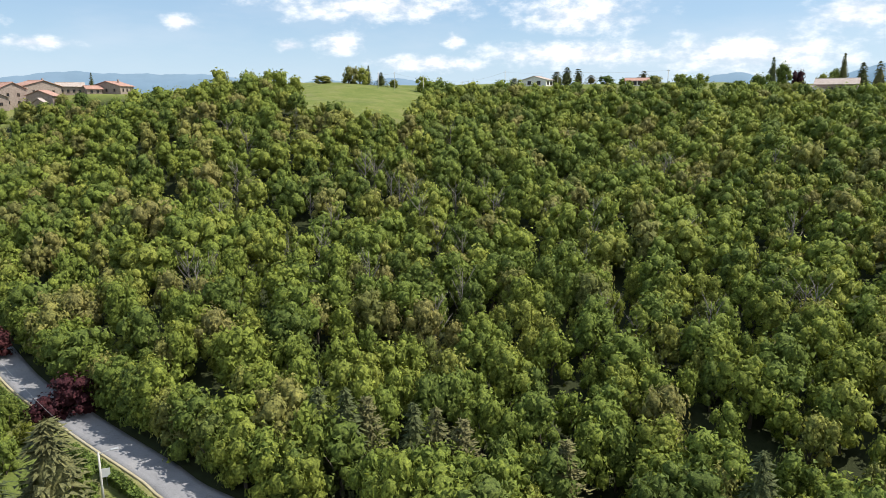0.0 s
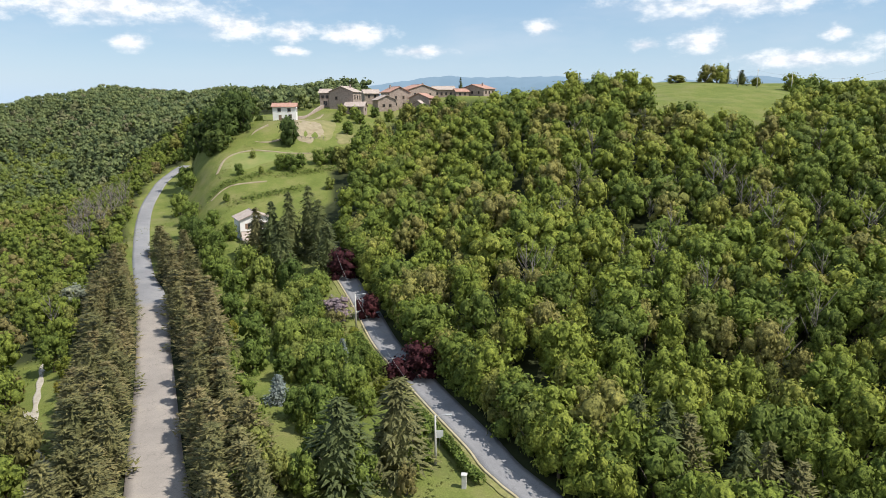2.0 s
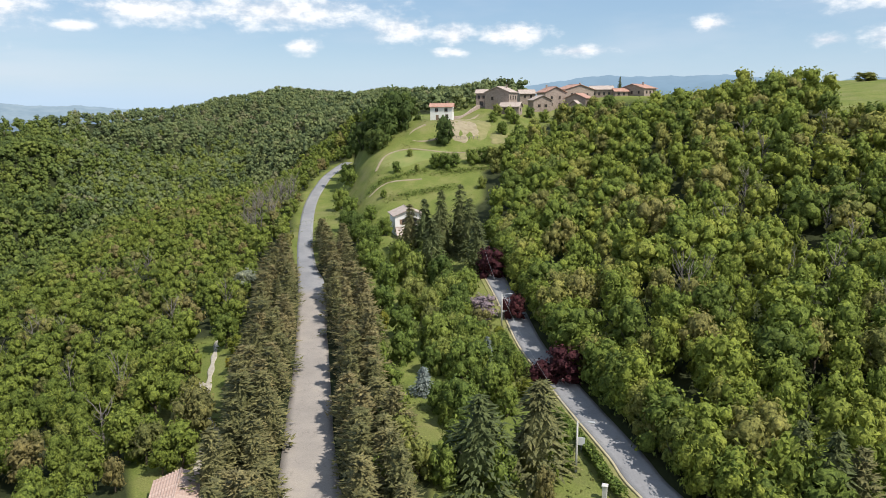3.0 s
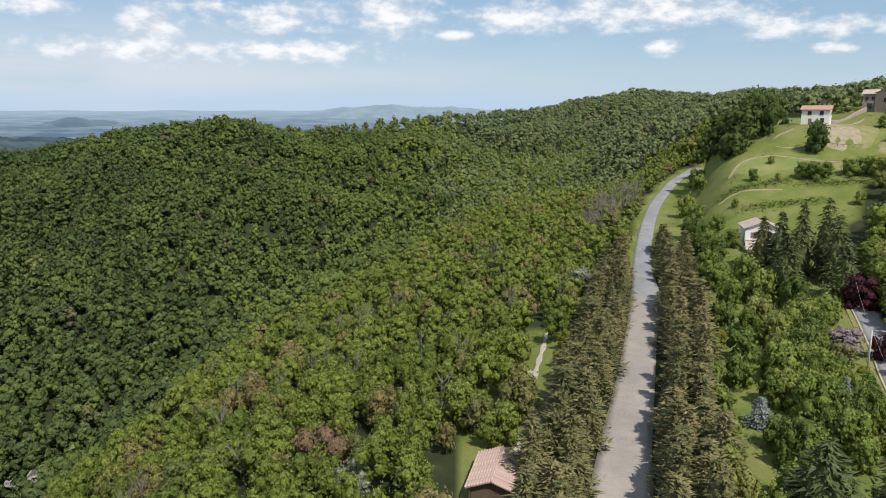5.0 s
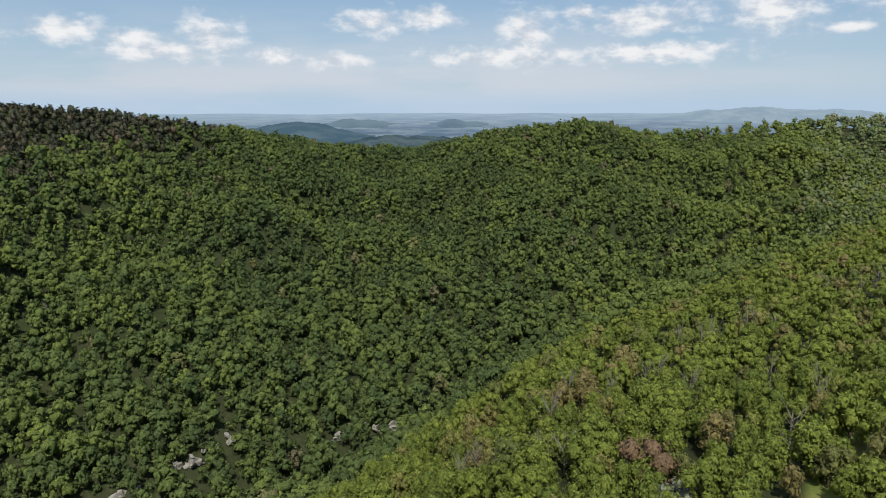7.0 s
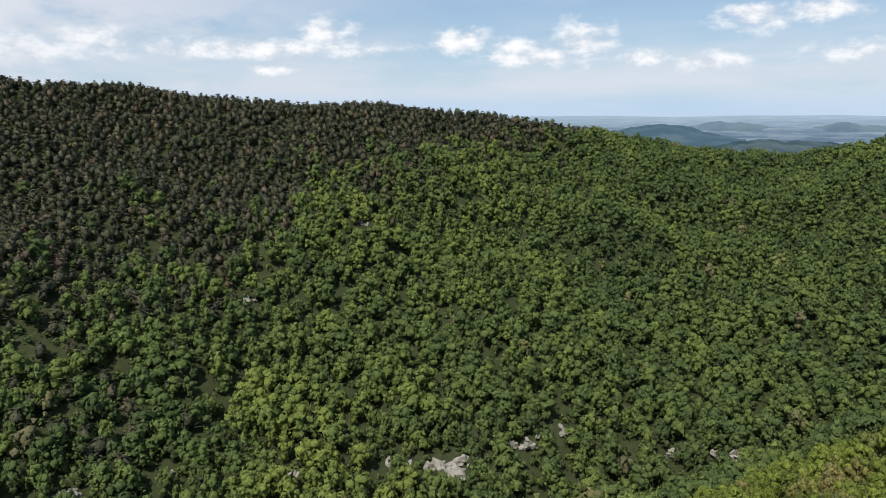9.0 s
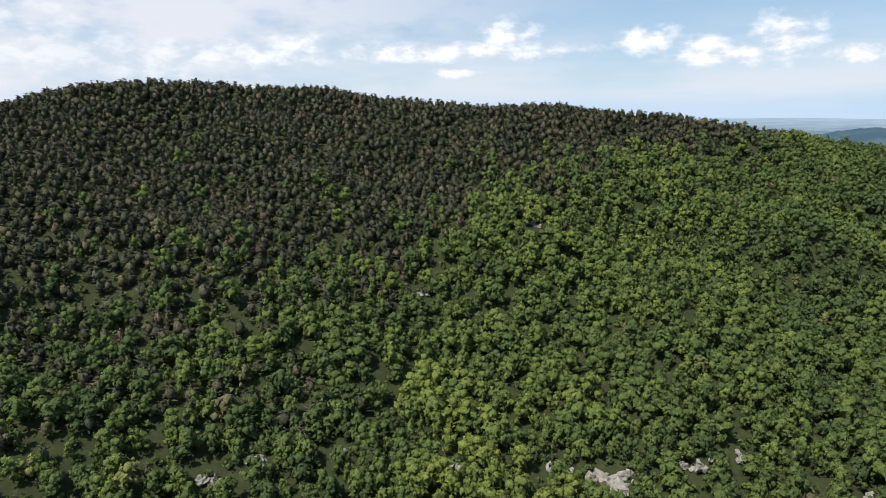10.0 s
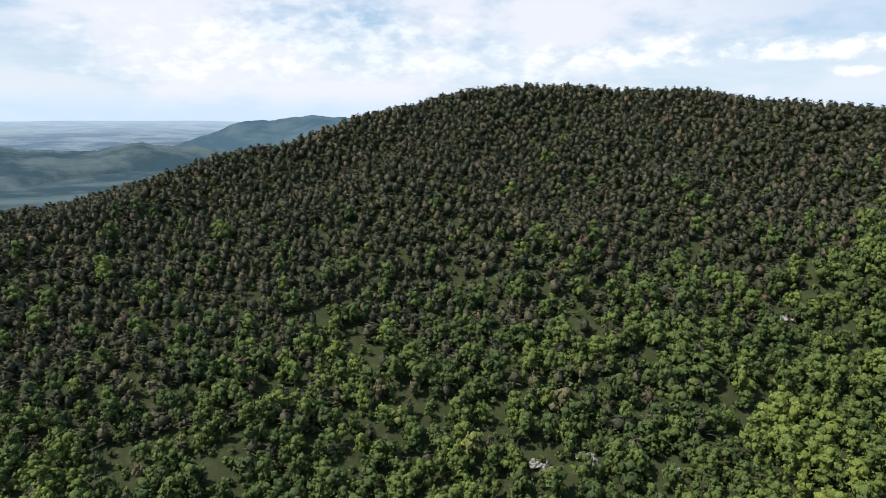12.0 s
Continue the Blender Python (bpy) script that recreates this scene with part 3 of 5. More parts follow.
def conifer(seed, leaves, size, tiers=7, slim=0.8, droop=0.25, flat_top=0.0, core=(5, 6), arms=6):
    """The crown of a conifer, about 1 in radius, base at 0.3, top near 3: arms of slim twigs round a dark body."""
    rng = np.random.RandomState(seed)
    cv, cf = ball(*core)
    h = rng.rand(leaves) ** (1.25 - 0.3 * flat_top)
    tier = np.floor(h * tiers)
    h = (tier + 0.25 + rng.rand(leaves) * 0.5) / tiers
    arm = rng.randint(0, arms, leaves)
    wob = 0.74 + 0.26 * np.sin(tier * 2.1 + arm * 1.7 + seed)
    reach = slim * np.clip(1.02 - h, 0, 1) ** (0.85 - 0.5 * flat_top) * wob + 0.05
    a = arm * 6.2832 / arms + tier * 1.3 + rng.normal(0, 0.2, leaves)
    q = reach * np.sqrt(0.06 + 0.94 * rng.rand(leaves)) * (0.85 + 0.3 * rng.rand(leaves))
    c = np.c_[np.cos(a) * q, np.sin(a) * q, 0.3 + 2.6 * h - droop * q * q / (reach + 0.1) + rng.normal(0, 0.03, leaves)]
    d = np.c_[np.cos(a) * 0.5, np.sin(a) * 0.5, np.full(leaves, 0.8)]
    V = leaf_tris(rng, c, d, size, np.c_[np.cos(a), np.sin(a), 0.25 - droop * 1.2 + 0 * a])
    F = np.arange(len(V)).reshape(-1, 3)
    N = np.repeat(unit(np.c_[np.cos(a) * 0.7, np.sin(a) * 0.7, 0.35 + 0.4 * rng.rand(leaves)]), 3, 0)
    body = cv * np.array([0.5 * slim, 0.5 * slim, 1.05])
    body[:, :2] *= (1.15 - (body[:, 2:] + 1.05) / 2.1 * (0.95 - 0.5 * flat_top)) * (1 + rng.normal(0, 0.12, (len(cv), 1)))
    body += np.array([0, 0, 1.35])
    return np.vstack([V, body]), np.vstack([F, cf + len(V)]), np.vstack([N, unit(cv * np.array([1, 1, 0.4]))])


def pine_far(seed):
    """A far pine: an open, uneven crown of tufts on a slim dark body, about 1 in radius, top near 3."""
    rng = np.random.RandomState(seed)
    m = 60
    h = rng.rand(m) ** 0.9
    a = rng.rand(m) * 6.2832
    bulge = np.clip(1.03 - h, 0, 1) ** 0.62 * np.clip(0.55 + 2.2 * h, 0, 1) * (0.72 + 0.28 * np.sin(a * 2 + h * 9 + seed))
    q = bulge * (0.35 + 0.65 * rng.rand(m))
    out = np.c_[np.cos(a), np.sin(a), rng.uniform(0.0, 0.7, m)]
    c = np.c_[np.cos(a) * q, np.sin(a) * q, 0.5 + 2.6 * h]
    V = leaf_tris(rng, c, out * 0.5 + np.array([0, 0, 0.6]), 0.25, out)
    N = np.repeat(unit(out + np.array([0, 0, 0.25])), 3, 0)
    cv, cf = ball(4, 5)
    v = cv * np.array([0.5, 0.5, 1.05]) * (1 + rng.normal(0, 0.18, (len(cv), 1))) + np.array([rng.normal(0, 0.08), rng.normal(0, 0.08), 1.6])
    return np.vstack([V, v]), np.vstack([np.arange(m * 3).reshape(-1, 3), cf + m * 3]), np.vstack([N, cv])


def scatter(name, templates, x, y, radius, tall, mat, label, seed, sink=0.3, tints=None):
    """Many crowns as one piece of woodland."""
    rng = np.random.RandomState(seed)
    pick = rng.randint(0, len(templates), len(x))
    tint = rng.rand(len(x)) if tints is None else tints
    z = height(x, y) - sink
    tint = np.clip(tint, 0.004, 0.999)
    VV, FF, TT, NN, off = [], [], [], [], 0
    for k, (v, f, w) in enumerate(templates):
        m = np.where(pick == k)[0]
        if not len(m):
            continue
        a = rng.rand(len(m)) * 6.283
        ca, sa = np.cos(a)[:, None], np.sin(a)[:, None]
        R, T = radius[m][:, None], tall[m][:, None]
        X = (v[None, :, 0] * ca - v[None, :, 1] * sa) * R + x[m][:, None]
        Y = (v[None, :, 0] * sa + v[None, :, 1] * ca) * R + y[m][:, None]
        Z = v[None, :, 2] * T + z[m][:, None]
        VV.append(np.stack([X, Y, Z], -1).reshape(-1, 3))
        NN.append(np.stack([w[None, :, 0] * ca - w[None, :, 1] * sa, w[None, :, 0] * sa + w[None, :, 1] * ca, np.broadcast_to(w[None, :, 2], X.shape)], -1).reshape(-1, 3))
        FF.append((f[None] + (np.arange(len(m)) * len(v))[:, None, None] + off).reshape(-1, 3))
        TT.append(np.repeat(tint[m], len(v)))
        off += len(m) * len(v)
    me = mesh_from(name, np.vstack(VV), np.vstack(FF), mat, True)
    put(me, "tint", np.concatenate(TT))
    put_soft(me, np.vstack(NN))
    return tagged(new(name, me), label, "woodland", kind="stuff")


def spread(a0, a1, r0, r1, gap, seed, keep):
    """Places on a shaken grid inside a stretch of land where keep(bearing, distance, x, y) holds."""
    rng = np.random.RandomState(seed)
    g = np.arange(-r1, r1, gap)
    x, y = np.meshgrid(g, g * 0.99)
    x = x + (np.floor(y / gap) % 2) * gap * 0.5
    x, y = x.ravel() + rng.uniform(-0.38, 0.38, x.size) * gap, y.ravel() + rng.uniform(-0.38, 0.38, x.size) * gap
    a, r = bearing_of(x, y), np.hypot(x, y)
    m = (a > a0) & (a < a1) & (r > r0) & (r < r1)
    x, y, a, r = x[m], y[m], a[m], r[m]
    m = keep(a, r, x, y)
    return x[m], y[m]


def line_r(k, a):
    return np.interp(a % 360, np.append(BEARINGS, 360), np.append(LINES[k][0], LINES[k][0][0]))


BROAD_NEAR = [broadleaf(s, 640, 0.09, 12, (3, 4)) for s in range(7)]
BROAD_MID = [broadleaf(20 + s, 220, 0.12, 9, (3, 4)) for s in range(8)]
BROAD_HALF = [broadleaf(30 + s, 96, 0.165, 5, (3, 4)) for s in range(9)]
BROAD_FAR = [broadleaf(40 + s, 52, 0.2, 4, (3, 3)) for s in range(8)]
BROAD_HAZE = [broadleaf(50 + s, 36, 0.22, 3, (3, 3)) for s in range(6)]
BROAD_LOW = [broadleaf(55 + s, 22, 0.26, 0, (3, 3)) for s in range(5)]
PINE_FAR = [pine_far(60 + s) for s in range(9)]
PINE_NEAR = [conifer(70 + s, 760, 0.1, 9, 1.1, 0.08, 0.45, (4, 5), 7) for s in range(6)]
SPRUCE = [conifer(80 + s, 1100, 0.1, 13, 1.45, 0.4, 0.0, arms=8) for s in range(3)]

# ---------------------------------------------------------------- small tools for parts


def part(name, me, parent, label="", m=None):
    """One mesh object under a thing or under a part."""
    ob = new(name, me)
    ob.parent = parent
    if m is not None:
        ob.matrix_basis = m
    if label:
        ob["label"] = label
    return ob


def thing(name, m, label, category, group=""):
    ob = new(name)
    ob.empty_display_size = 0.5
    ob.matrix_basis = m
    return tagged(ob, label, category, group)


def mesh_of(name, bm, mat, smooth=False):
    me = bpy.data.meshes.new(name)
    bm.to_mesh(me)
    bm.free()
    for p in me.polygons:
        p.use_smooth = smooth
    me.materials.append(mat)
    return me


def add_box(bm, x0, x1, y0, y1, z0, z1, bevel=0.0):
    v = [bm.verts.new((x, y, z)) for z in (z0, z1) for x, y in ((x0, y0), (x1, y0), (x1, y1), (x0, y1))]
    f = [(3, 2, 1, 0), (4, 5, 6, 7), (0, 1, 5, 4), (1, 2, 6, 5), (2, 3, 7, 6), (3, 0, 4, 7)]
    faces = [bm.faces.new([v[i] for i in q]) for q in f]
    if bevel:
        edges = list({e for q in faces for e in q.edges})
        bmesh.ops.bevel(bm, geom=edges, offset=bevel, segments=1, affect="EDGES")


def box(name, mat, *dims, bevel=0.0):
    bm = bmesh.new()
    add_box(bm, *dims, bevel=bevel)
    return mesh_of(name, bm, mat)


def tube(name, mat, pts, radii, sides=7):
    """A tapered, bent stem through the points, closed at both ends."""
    bm = bmesh.new()
    add_tube(bm, pts, radii, sides)
    return mesh_of(name, bm, mat, True)


def add_tube(bm, pts, radii, sides=7):
    rings = []
    pts = [Vector(p) for p in pts]
    for k, (p, r) in enumerate(zip(pts, radii)):
        d = (pts[min(k + 1, len(pts) - 1)] - pts[max(k - 1, 0)]).normalized()
        u = d.orthogonal().normalized()
        w = d.cross(u)
        rings.append([bm.verts.new(p + (u * math.cos(6.2832 * i / sides) + w * math.sin(6.2832 * i / sides)) * r) for i in range(sides)])
    for a, b in zip(rings, rings[1:]):
        for i in range(sides):
            bm.faces.new((a[i], a[(i + 1) % sides], b[(i + 1) % sides], b[i]))
    bm.faces.new(rings[0][::-1])
    bm.faces.new(rings[-1])


def trunk_mesh(seed, limbs=4):
    """A trunk with rising limbs for a crown about 1 in radius."""
    rng = random.Random(seed)
    bm = bmesh.new()
    bend = [(rng.uniform(-0.05, 0.05), rng.uniform(-0.05, 0.05)) for _ in range(4)]
    add_tube(bm, [(0, 0, -0.25), (*bend[0], 0.4), (*bend[1], 0.9), (*bend[2], 1.7)], [0.085, 0.065, 0.05, 0.02], 5)
    for k in range(limbs):
        a, z = 6.2832 * (k + rng.random() * 0.6) / limbs, 0.45 + 0.25 * rng.random()
        add_tube(bm, [(0, 0, z), (math.cos(a) * 0.25, math.sin(a) * 0.25, z + 0.3), (math.cos(a) * 0.55, math.sin(a) * 0.55, z + 0.75)], [0.04, 0.028, 0.01], 4)
    return mesh_of("trunk", bm, BARK, True)


def bare_mesh(seed, mat):
    """Leafless branches, forking twice, about 1 in radius and 2.4 high."""
    rng = random.Random(seed)
    bm = bmesh.new()
    add_tube(bm, [(0, 0, -0.2), (0.03, 0.02, 0.7), (-0.02, 0.04, 1.5), (0.02, 0, 2.4)], [0.07, 0.055, 0.035, 0.008], 5)
    for k in range(11):
        a, z = rng.random() * 6.2832, 0.5 + 1.5 * k / 11
        l = (0.95 - 0.3 * k / 11) * (0.7 + 0.5 * rng.random())
        p = Vector((0, 0, z))
        q = p + Vector((math.cos(a) * l * 0.5, math.sin(a) * l * 0.5, l * 0.4))
        e = q + Vector((math.cos(a + 0.4) * l * 0.5, math.sin(a + 0.4) * l * 0.5, l * 0.5))
        add_tube(bm, [p, q, e], [0.03, 0.018, 0.006], 4)
        for s in range(3):
            b = a + rng.uniform(-1.2, 1.2)
            f = p.lerp(q, 0.5) if s == 0 else q.lerp(e, 0.3 * s)
            add_tube(bm, [f, f + Vector((math.cos(b) * 0.16, math.sin(b) * 0.16, 0.14)), f + Vector((math.cos(b) * 0.34, math.sin(b) * 0.34, 0.34))], [0.012, 0.009, 0.005], 3)
    return mesh_of("limbwork", bm, mat, True)


def crown_mesh(name, template, mat):
    me = mesh_from(name, template[0], template[1], mat, True)
    put_soft(me, template[2])
    return me


def grow(name, x, y, radius, tall, crown, trunk, label, group="", turn=None, sink=0.2):
    """One tree: an empty at its foot, a trunk and a crown that share their meshes with their like."""
    z = float(height(x, y)) - sink
    t = random.random() * 360 if turn is None else turn
    root = thing(name, pose(x, y, z, 0, 0, t), label, "tree", group)
    s = Matrix.Diagonal((radius, radius, tall, 1))
    if trunk is not None:
        part("trunk", trunk, root, m=s)
    part("crown", crown, root, m=s)
    return root


TRUNKS = [trunk_mesh(s) for s in range(4)]
OAK_CROWNS = [crown_mesh("oak_crown", t, OAK) for t in BROAD_NEAR]
SCRUB_CROWNS = [crown_mesh("young_crown", t, SCRUB) for t in BROAD_NEAR]
PINE_CROWNS = [crown_mesh("pine_crown", t, ROW_PINE) for t in PINE_NEAR]
GARDEN_CROWNS = [crown_mesh("garden_crown", t, GARDEN_LEAF) for t in BROAD_NEAR]
SPRUCE_CROWNS = [crown_mesh("spruce_crown", t, SPRUCE_LEAF) for t in SPRUCE]
PLUM_CROWNS = [crown_mesh("plum_crown", t, PLUM_LEAF) for t in BROAD_NEAR[:3]]
BARE = [bare_mesh(s, PALE_WOOD) for s in range(4)]

# ---------------------------------------------------------------- the woods


def near_wood(a, r, x, y):
    return (a < lane_bearing(r) - 0.4) & (r < np.where(a < 3.0, 276, line_r(2, a) + 14)) & ~((a > 2.6 - (r - 214) * 0.03) & (a < 11.6) & (r > 209)) & (far_from(LANE_LINE, x, y) > 3.9)


rng = np.random.RandomState(5)
random.seed(4)
x, y = spread(-40, 38, 50, 330, 4.7, 11, near_wood)
keep = rng.rand(len(x)) < 0.93
x, y = x[keep], y[keep]
r = np.hypot(x, y)
order = np.argsort(r)
for i in order[:300]:
    rad = random.choice((1.7, 2.3, 2.8, 3.3, 3.9)) * random.uniform(0.9, 1.12)
    grow("oak_tree", x[i], y[i], rad, rad * random.uniform(0.55, 0.75) + 2.0, random.choice(OAK_CROWNS), random.choice(TRUNKS),
         "leafy green oak at the lower edge of the wood", "oaks of the near wood")
m = order[300:]
k = len(m)
rad = rng.choice([1.6, 2.2, 2.7, 3.2, 4.0], k) * rng.uniform(0.9, 1.12, k)
tall = rad * rng.uniform(0.55, 0.75, k) + rng.uniform(1.6, 2.3, k)
scatter("oak_wood", BROAD_MID, x[m], y[m], rad, tall, OAK, "dense green oak wood climbing a sunny slope", 7)


def left_slope(a, r, x, y):
    glade = (a > 58.9) & (a < 61.5) & (r > 60) & (r < 133)
    hut = (np.hypot(x - HUT[0], y - HUT[1]) < 8.5)
    return ((r < line_r(1, a) + 25) | ((a < 57.5) & (r < 420))) & (far_from(ROAD_LINE, x, y) > np.where(r > 185, 4.2, 12.5)) & ~glade & ~hut


HUT = at(63.6, 70)
x, y = spread(46, 112, 52, 420, 4.4, 13, left_slope)
r, a = np.hypot(x, y), bearing_of(x, y)
m = (r < 400) & ((a > 53) | (r > 175)) & (a > np.interp(r, [150, 200, 262, 305, 345, 400], [52, 52.3, 51.8, 50.8, 49.2, 46.5]))
x, y, r = x[m], y[m], r[m]
order = np.argsort(r)
for i in order[:280]:
    rad = random.choice((1.4, 1.9, 2.3, 2.8)) * random.uniform(0.9, 1.15)
    grow("young_tree", x[i], y[i], rad, rad * random.uniform(0.6, 0.8) + 1.2, random.choice(SCRUB_CROWNS), random.choice(TRUNKS),
         "light green young tree on the valley side", "young trees of the valley side")
m = order[280:]
k = len(m)
rad = rng.choice([1.3, 1.8, 2.2, 2.8], k) * rng.uniform(0.9, 1.15, k)
tall = rad * 0.7 + rng.uniform(1.0, 1.5, k)
n = int((r[m] < 165).sum())
scatter("young_wood", BROAD_MID, x[m][:n], y[m][:n], rad[:n], tall[:n], SCRUB, "light green young wood on the valley side", 8)
scatter("young_wood", BROAD_HALF, x[m][n:], y[m][n:], rad[n:] * 1.1, tall[n:], SCRUB, "light green young wood on the valley side", 14)


# pale rock faces: bearing, distance, width and height
ROCKS = ((126.1, 186, 7, 4), (124.6, 188, 5, 3), (119.2, 196, 4, 5), (117.6, 199, 3, 4), (102.2, 206, 4, 6), (100.8, 209, 3, 5), (116.0, 204, 4, 4),
         (106.3, 203, 4, 4), (104.8, 208, 3, 4), (130.5, 190, 4, 3), (140.0, 188, 4, 3), (157.0, 194, 4, 3), (161.0, 190, 4, 3), (150.0, 192, 3, 3), (168.0, 232, 4, 3), (199.0, 190, 5, 3), (142.5, 268, 3, 2), (133.0, 300, 3, 2))


def off_rocks(x, y):
    """True where no rock face lies bare."""
    ok = np.ones(len(x), bool)
    for b, r, w, _ in ROCKS:
        c = at(b, r - 2)
        ok &= np.hypot(x - c.x, y - c.y) > w * 0.75
    return ok


def far_slope(a, r, x, y):
    return (r > line_r(1, a) + 28) & (r < line_r(3, a) + 35) & off_rocks(x, y)


def pine_share(a, r):
    """The pine forest covers the upper hill; its lower edge climbs towards the west."""
    edge = np.interp(a, [112, 115, 118, 123, 127, 130, 135, 139, 142, 147, 155, 165, 180, 190, 205], [600, 455, 430, 400, 370, 345, 338, 322, 280, 260, 250, 246, 240, 235, 225])
    return 1 / (1 + np.exp(-(r - edge) / np.interp(a, [125, 140, 155], [14, 16, 26])))


x, y = spread(56, 207, 120, 660, 5.05, 17, far_slope)
keep = rng.rand(len(x)) < 0.9
x, y = x[keep], y[keep]
a, r = bearing_of(x, y), np.hypot(x, y)
clump = lumps(x, y, 60, 21) * 0.12
share = pine_share(a, r)
p = rng.rand(len(x)) < np.clip(share + clump * ((share > 0.02) & (share < 0.9)), 0, np.where((r > 330) & (share > 0.9), 1.0, 0.95))
for lo, hi, kinds in ((0, 300, BROAD_HALF), (300, 900, BROAD_FAR)):
    m = ~p & (r >= lo) & (r < hi)
    k = m.sum()
    rad = rng.choice([2.1, 2.8, 3.3, 3.9, 4.6], k) * rng.uniform(0.9, 1.18, k)
    # tint by bearing paints the valley's uneven light and shade; the rest is random
    scatter("valley_wood", kinds, x[m], y[m], rad, rad * 0.65 + rng.uniform(1.3, 2.2, k), VALLEY, "green broad-leaved wood across the valley", 9,
            tints=np.where(rng.rand(k) < 0.015, rng.uniform(0.88, 0.999, k), np.clip(np.interp(a[m], [60, 72, 90, 104, 116, 126, 136, 150, 175], [0.72, 0.52, 0.3, 0.23, 0.28, 0.42, 0.4, 0.29, 0.24]) + rng.uniform(-0.2, 0.22, k) + lumps(x[m], y[m], 70, 23) * 0.16, 0.01, 0.84)))
x, y = spread(112, 207, 180, 560, 4.35, 37, far_slope)
p = rng.rand(len(x)) < np.clip(pine_share(bearing_of(x, y), np.hypot(x, y)), 0, 0.96)
k = p.sum()
rad = rng.uniform(2.6, 4.1, k)
scatter("pine_forest", PINE_FAR, x[p], y[p], rad, rng.uniform(1.5, 2.5, k), PINE, "dark pine forest on the upper hill", 10)


def far_hill(a, r, x, y):
    return np.where(a > 47, (r > 396) & (r < line_r(3, a) + 30), (r > 365) & (r < 880))


x, y = spread(34, 70, 300, 900, 7.6, 19, far_hill)
thin = rng.rand(len(x)) < np.interp(bearing_of(x, y), [66.5, 70], [1.0, 0.25])
x, y = x[thin], y[thin]
k = len(x)
rad = rng.uniform(3.0, 5.6, k)
scatter("hill_wood", BROAD_HAZE, x, y, rad, rad * 0.6 + rng.uniform(1.4, 2.2, k), HILL, "wooded hill closing the valley", 12)


def undergrowth(a, r, x, y):
    return (r > line_r(1, a) + 24) & (r < line_r(3, a) + 10) & off_rocks(x, y)


x, y = spread(62, 207, 110, 600, 5.4, 43, undergrowth)
k = len(x)
rad = rng.uniform(1.5, 2.6, k)
scatter("valley_scrub", BROAD_LOW, x, y, rad, rad * 0.55 + 0.5, VALLEY, "green undergrowth between the trees of the valley", 15, 0.8, rng.uniform(0.05, 0.4, k))

# ---------------------------------------------------------------- distant country


def far_sheet(radii, mat, label, drop=0.0):
    b, r = np.meshgrid(np.radians(np.arange(0, 360, 1.0)), np.array(radii, float), indexing="ij")
    x, y = -np.sin(b) * r, np.cos(b) * r
    z = np.interp(r, [900, 1650, 2000, 2600, 3400, 4200, 4960], [-108, -112, -108, -90, -52, -14, 12]) + lumps(x, y, 900, 31) * 6 - drop
    na, nr = x.shape
    idx = np.arange(na * nr).reshape(na, nr)
    nxt = np.roll(idx, -1, 0)
    faces = np.stack([idx[:, :-1], nxt[:, :-1], nxt[:, 1:], idx[:, 1:]], -1).reshape(-1, 4)[:, ::-1]
    me = mesh_from("backdrop", np.c_[x.ravel(), y.ravel(), z.ravel()], faces, mat, True)
    tagged(new("backdrop", me), label, "plain", kind="structure")


def far_range(crest, dist, mat, seed, label, rough=0.08):
    """A far hill range: bearings with the height of its crest in degrees, at a distance."""
    rg = np.random.RandomState(seed)
    a = np.arange(crest[0][0], crest[-1][0] + 0.01, 0.2)
    e = np.interp(a, [c[0] for c in crest], [c[1] for c in crest])
    e = np.convolve(np.pad(e, 4, "edge"), np.hanning(9) / np.hanning(9).sum(), "valid")
    wob = sum(np.sin(a * f + rg.rand() * 6.28) / f ** 0.7 for f in (1.3, 2.9, 5.1, 9.7, 17.0))
    e = e + wob * rough * np.minimum(1, np.minimum(a - a[0], a[-1] - a) / 2)
    top = EYE + dist * np.tan(np.radians(e))
    rows = []
    for k, (dr, f) in enumerate(((-700, 0.0), (-420, 0.45), (-200, 0.8), (0, 1.0), (250, 0.8), (360, 0.1))):
        base = -135.0
        rr = dist + dr * (0.8 + 0.4 * np.sin(a * 0.25 + k))
        rr = np.minimum(rr, 4940) if k != 3 else np.full_like(a, dist)
        zz = base + (top - base) * f * (1 + (0 if k == 3 else 0.06) * np.sin(a * 0.9 + k * 2))
        rows.append(np.c_[-np.sin(np.radians(a)) * rr, np.cos(np.radians(a)) * rr, zz])
    V = np.stack(rows, 1)
    n, m = len(a), len(rows)
    idx = np.arange(n * m).reshape(n, m)
    F = np.stack([idx[:-1, :-1], idx[:-1, 1:], idx[1:, 1:], idx[1:, :-1]], -1).reshape(-1, 4)
    me = mesh_from("backdrop", V.reshape(-1, 3), F, mat, True)
    tagged(new("backdrop", me), label, "hills", kind="structure")


# self-lit far land, its haze carried by the material colour
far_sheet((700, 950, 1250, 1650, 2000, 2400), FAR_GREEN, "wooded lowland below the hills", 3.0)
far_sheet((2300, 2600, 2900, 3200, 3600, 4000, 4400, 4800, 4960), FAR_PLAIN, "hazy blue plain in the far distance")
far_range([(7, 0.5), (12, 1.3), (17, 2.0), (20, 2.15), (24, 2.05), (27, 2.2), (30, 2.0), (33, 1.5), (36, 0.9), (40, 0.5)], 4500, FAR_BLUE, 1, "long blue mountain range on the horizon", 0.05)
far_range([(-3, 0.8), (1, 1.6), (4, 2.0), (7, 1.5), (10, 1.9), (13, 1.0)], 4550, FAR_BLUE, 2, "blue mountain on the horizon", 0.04)
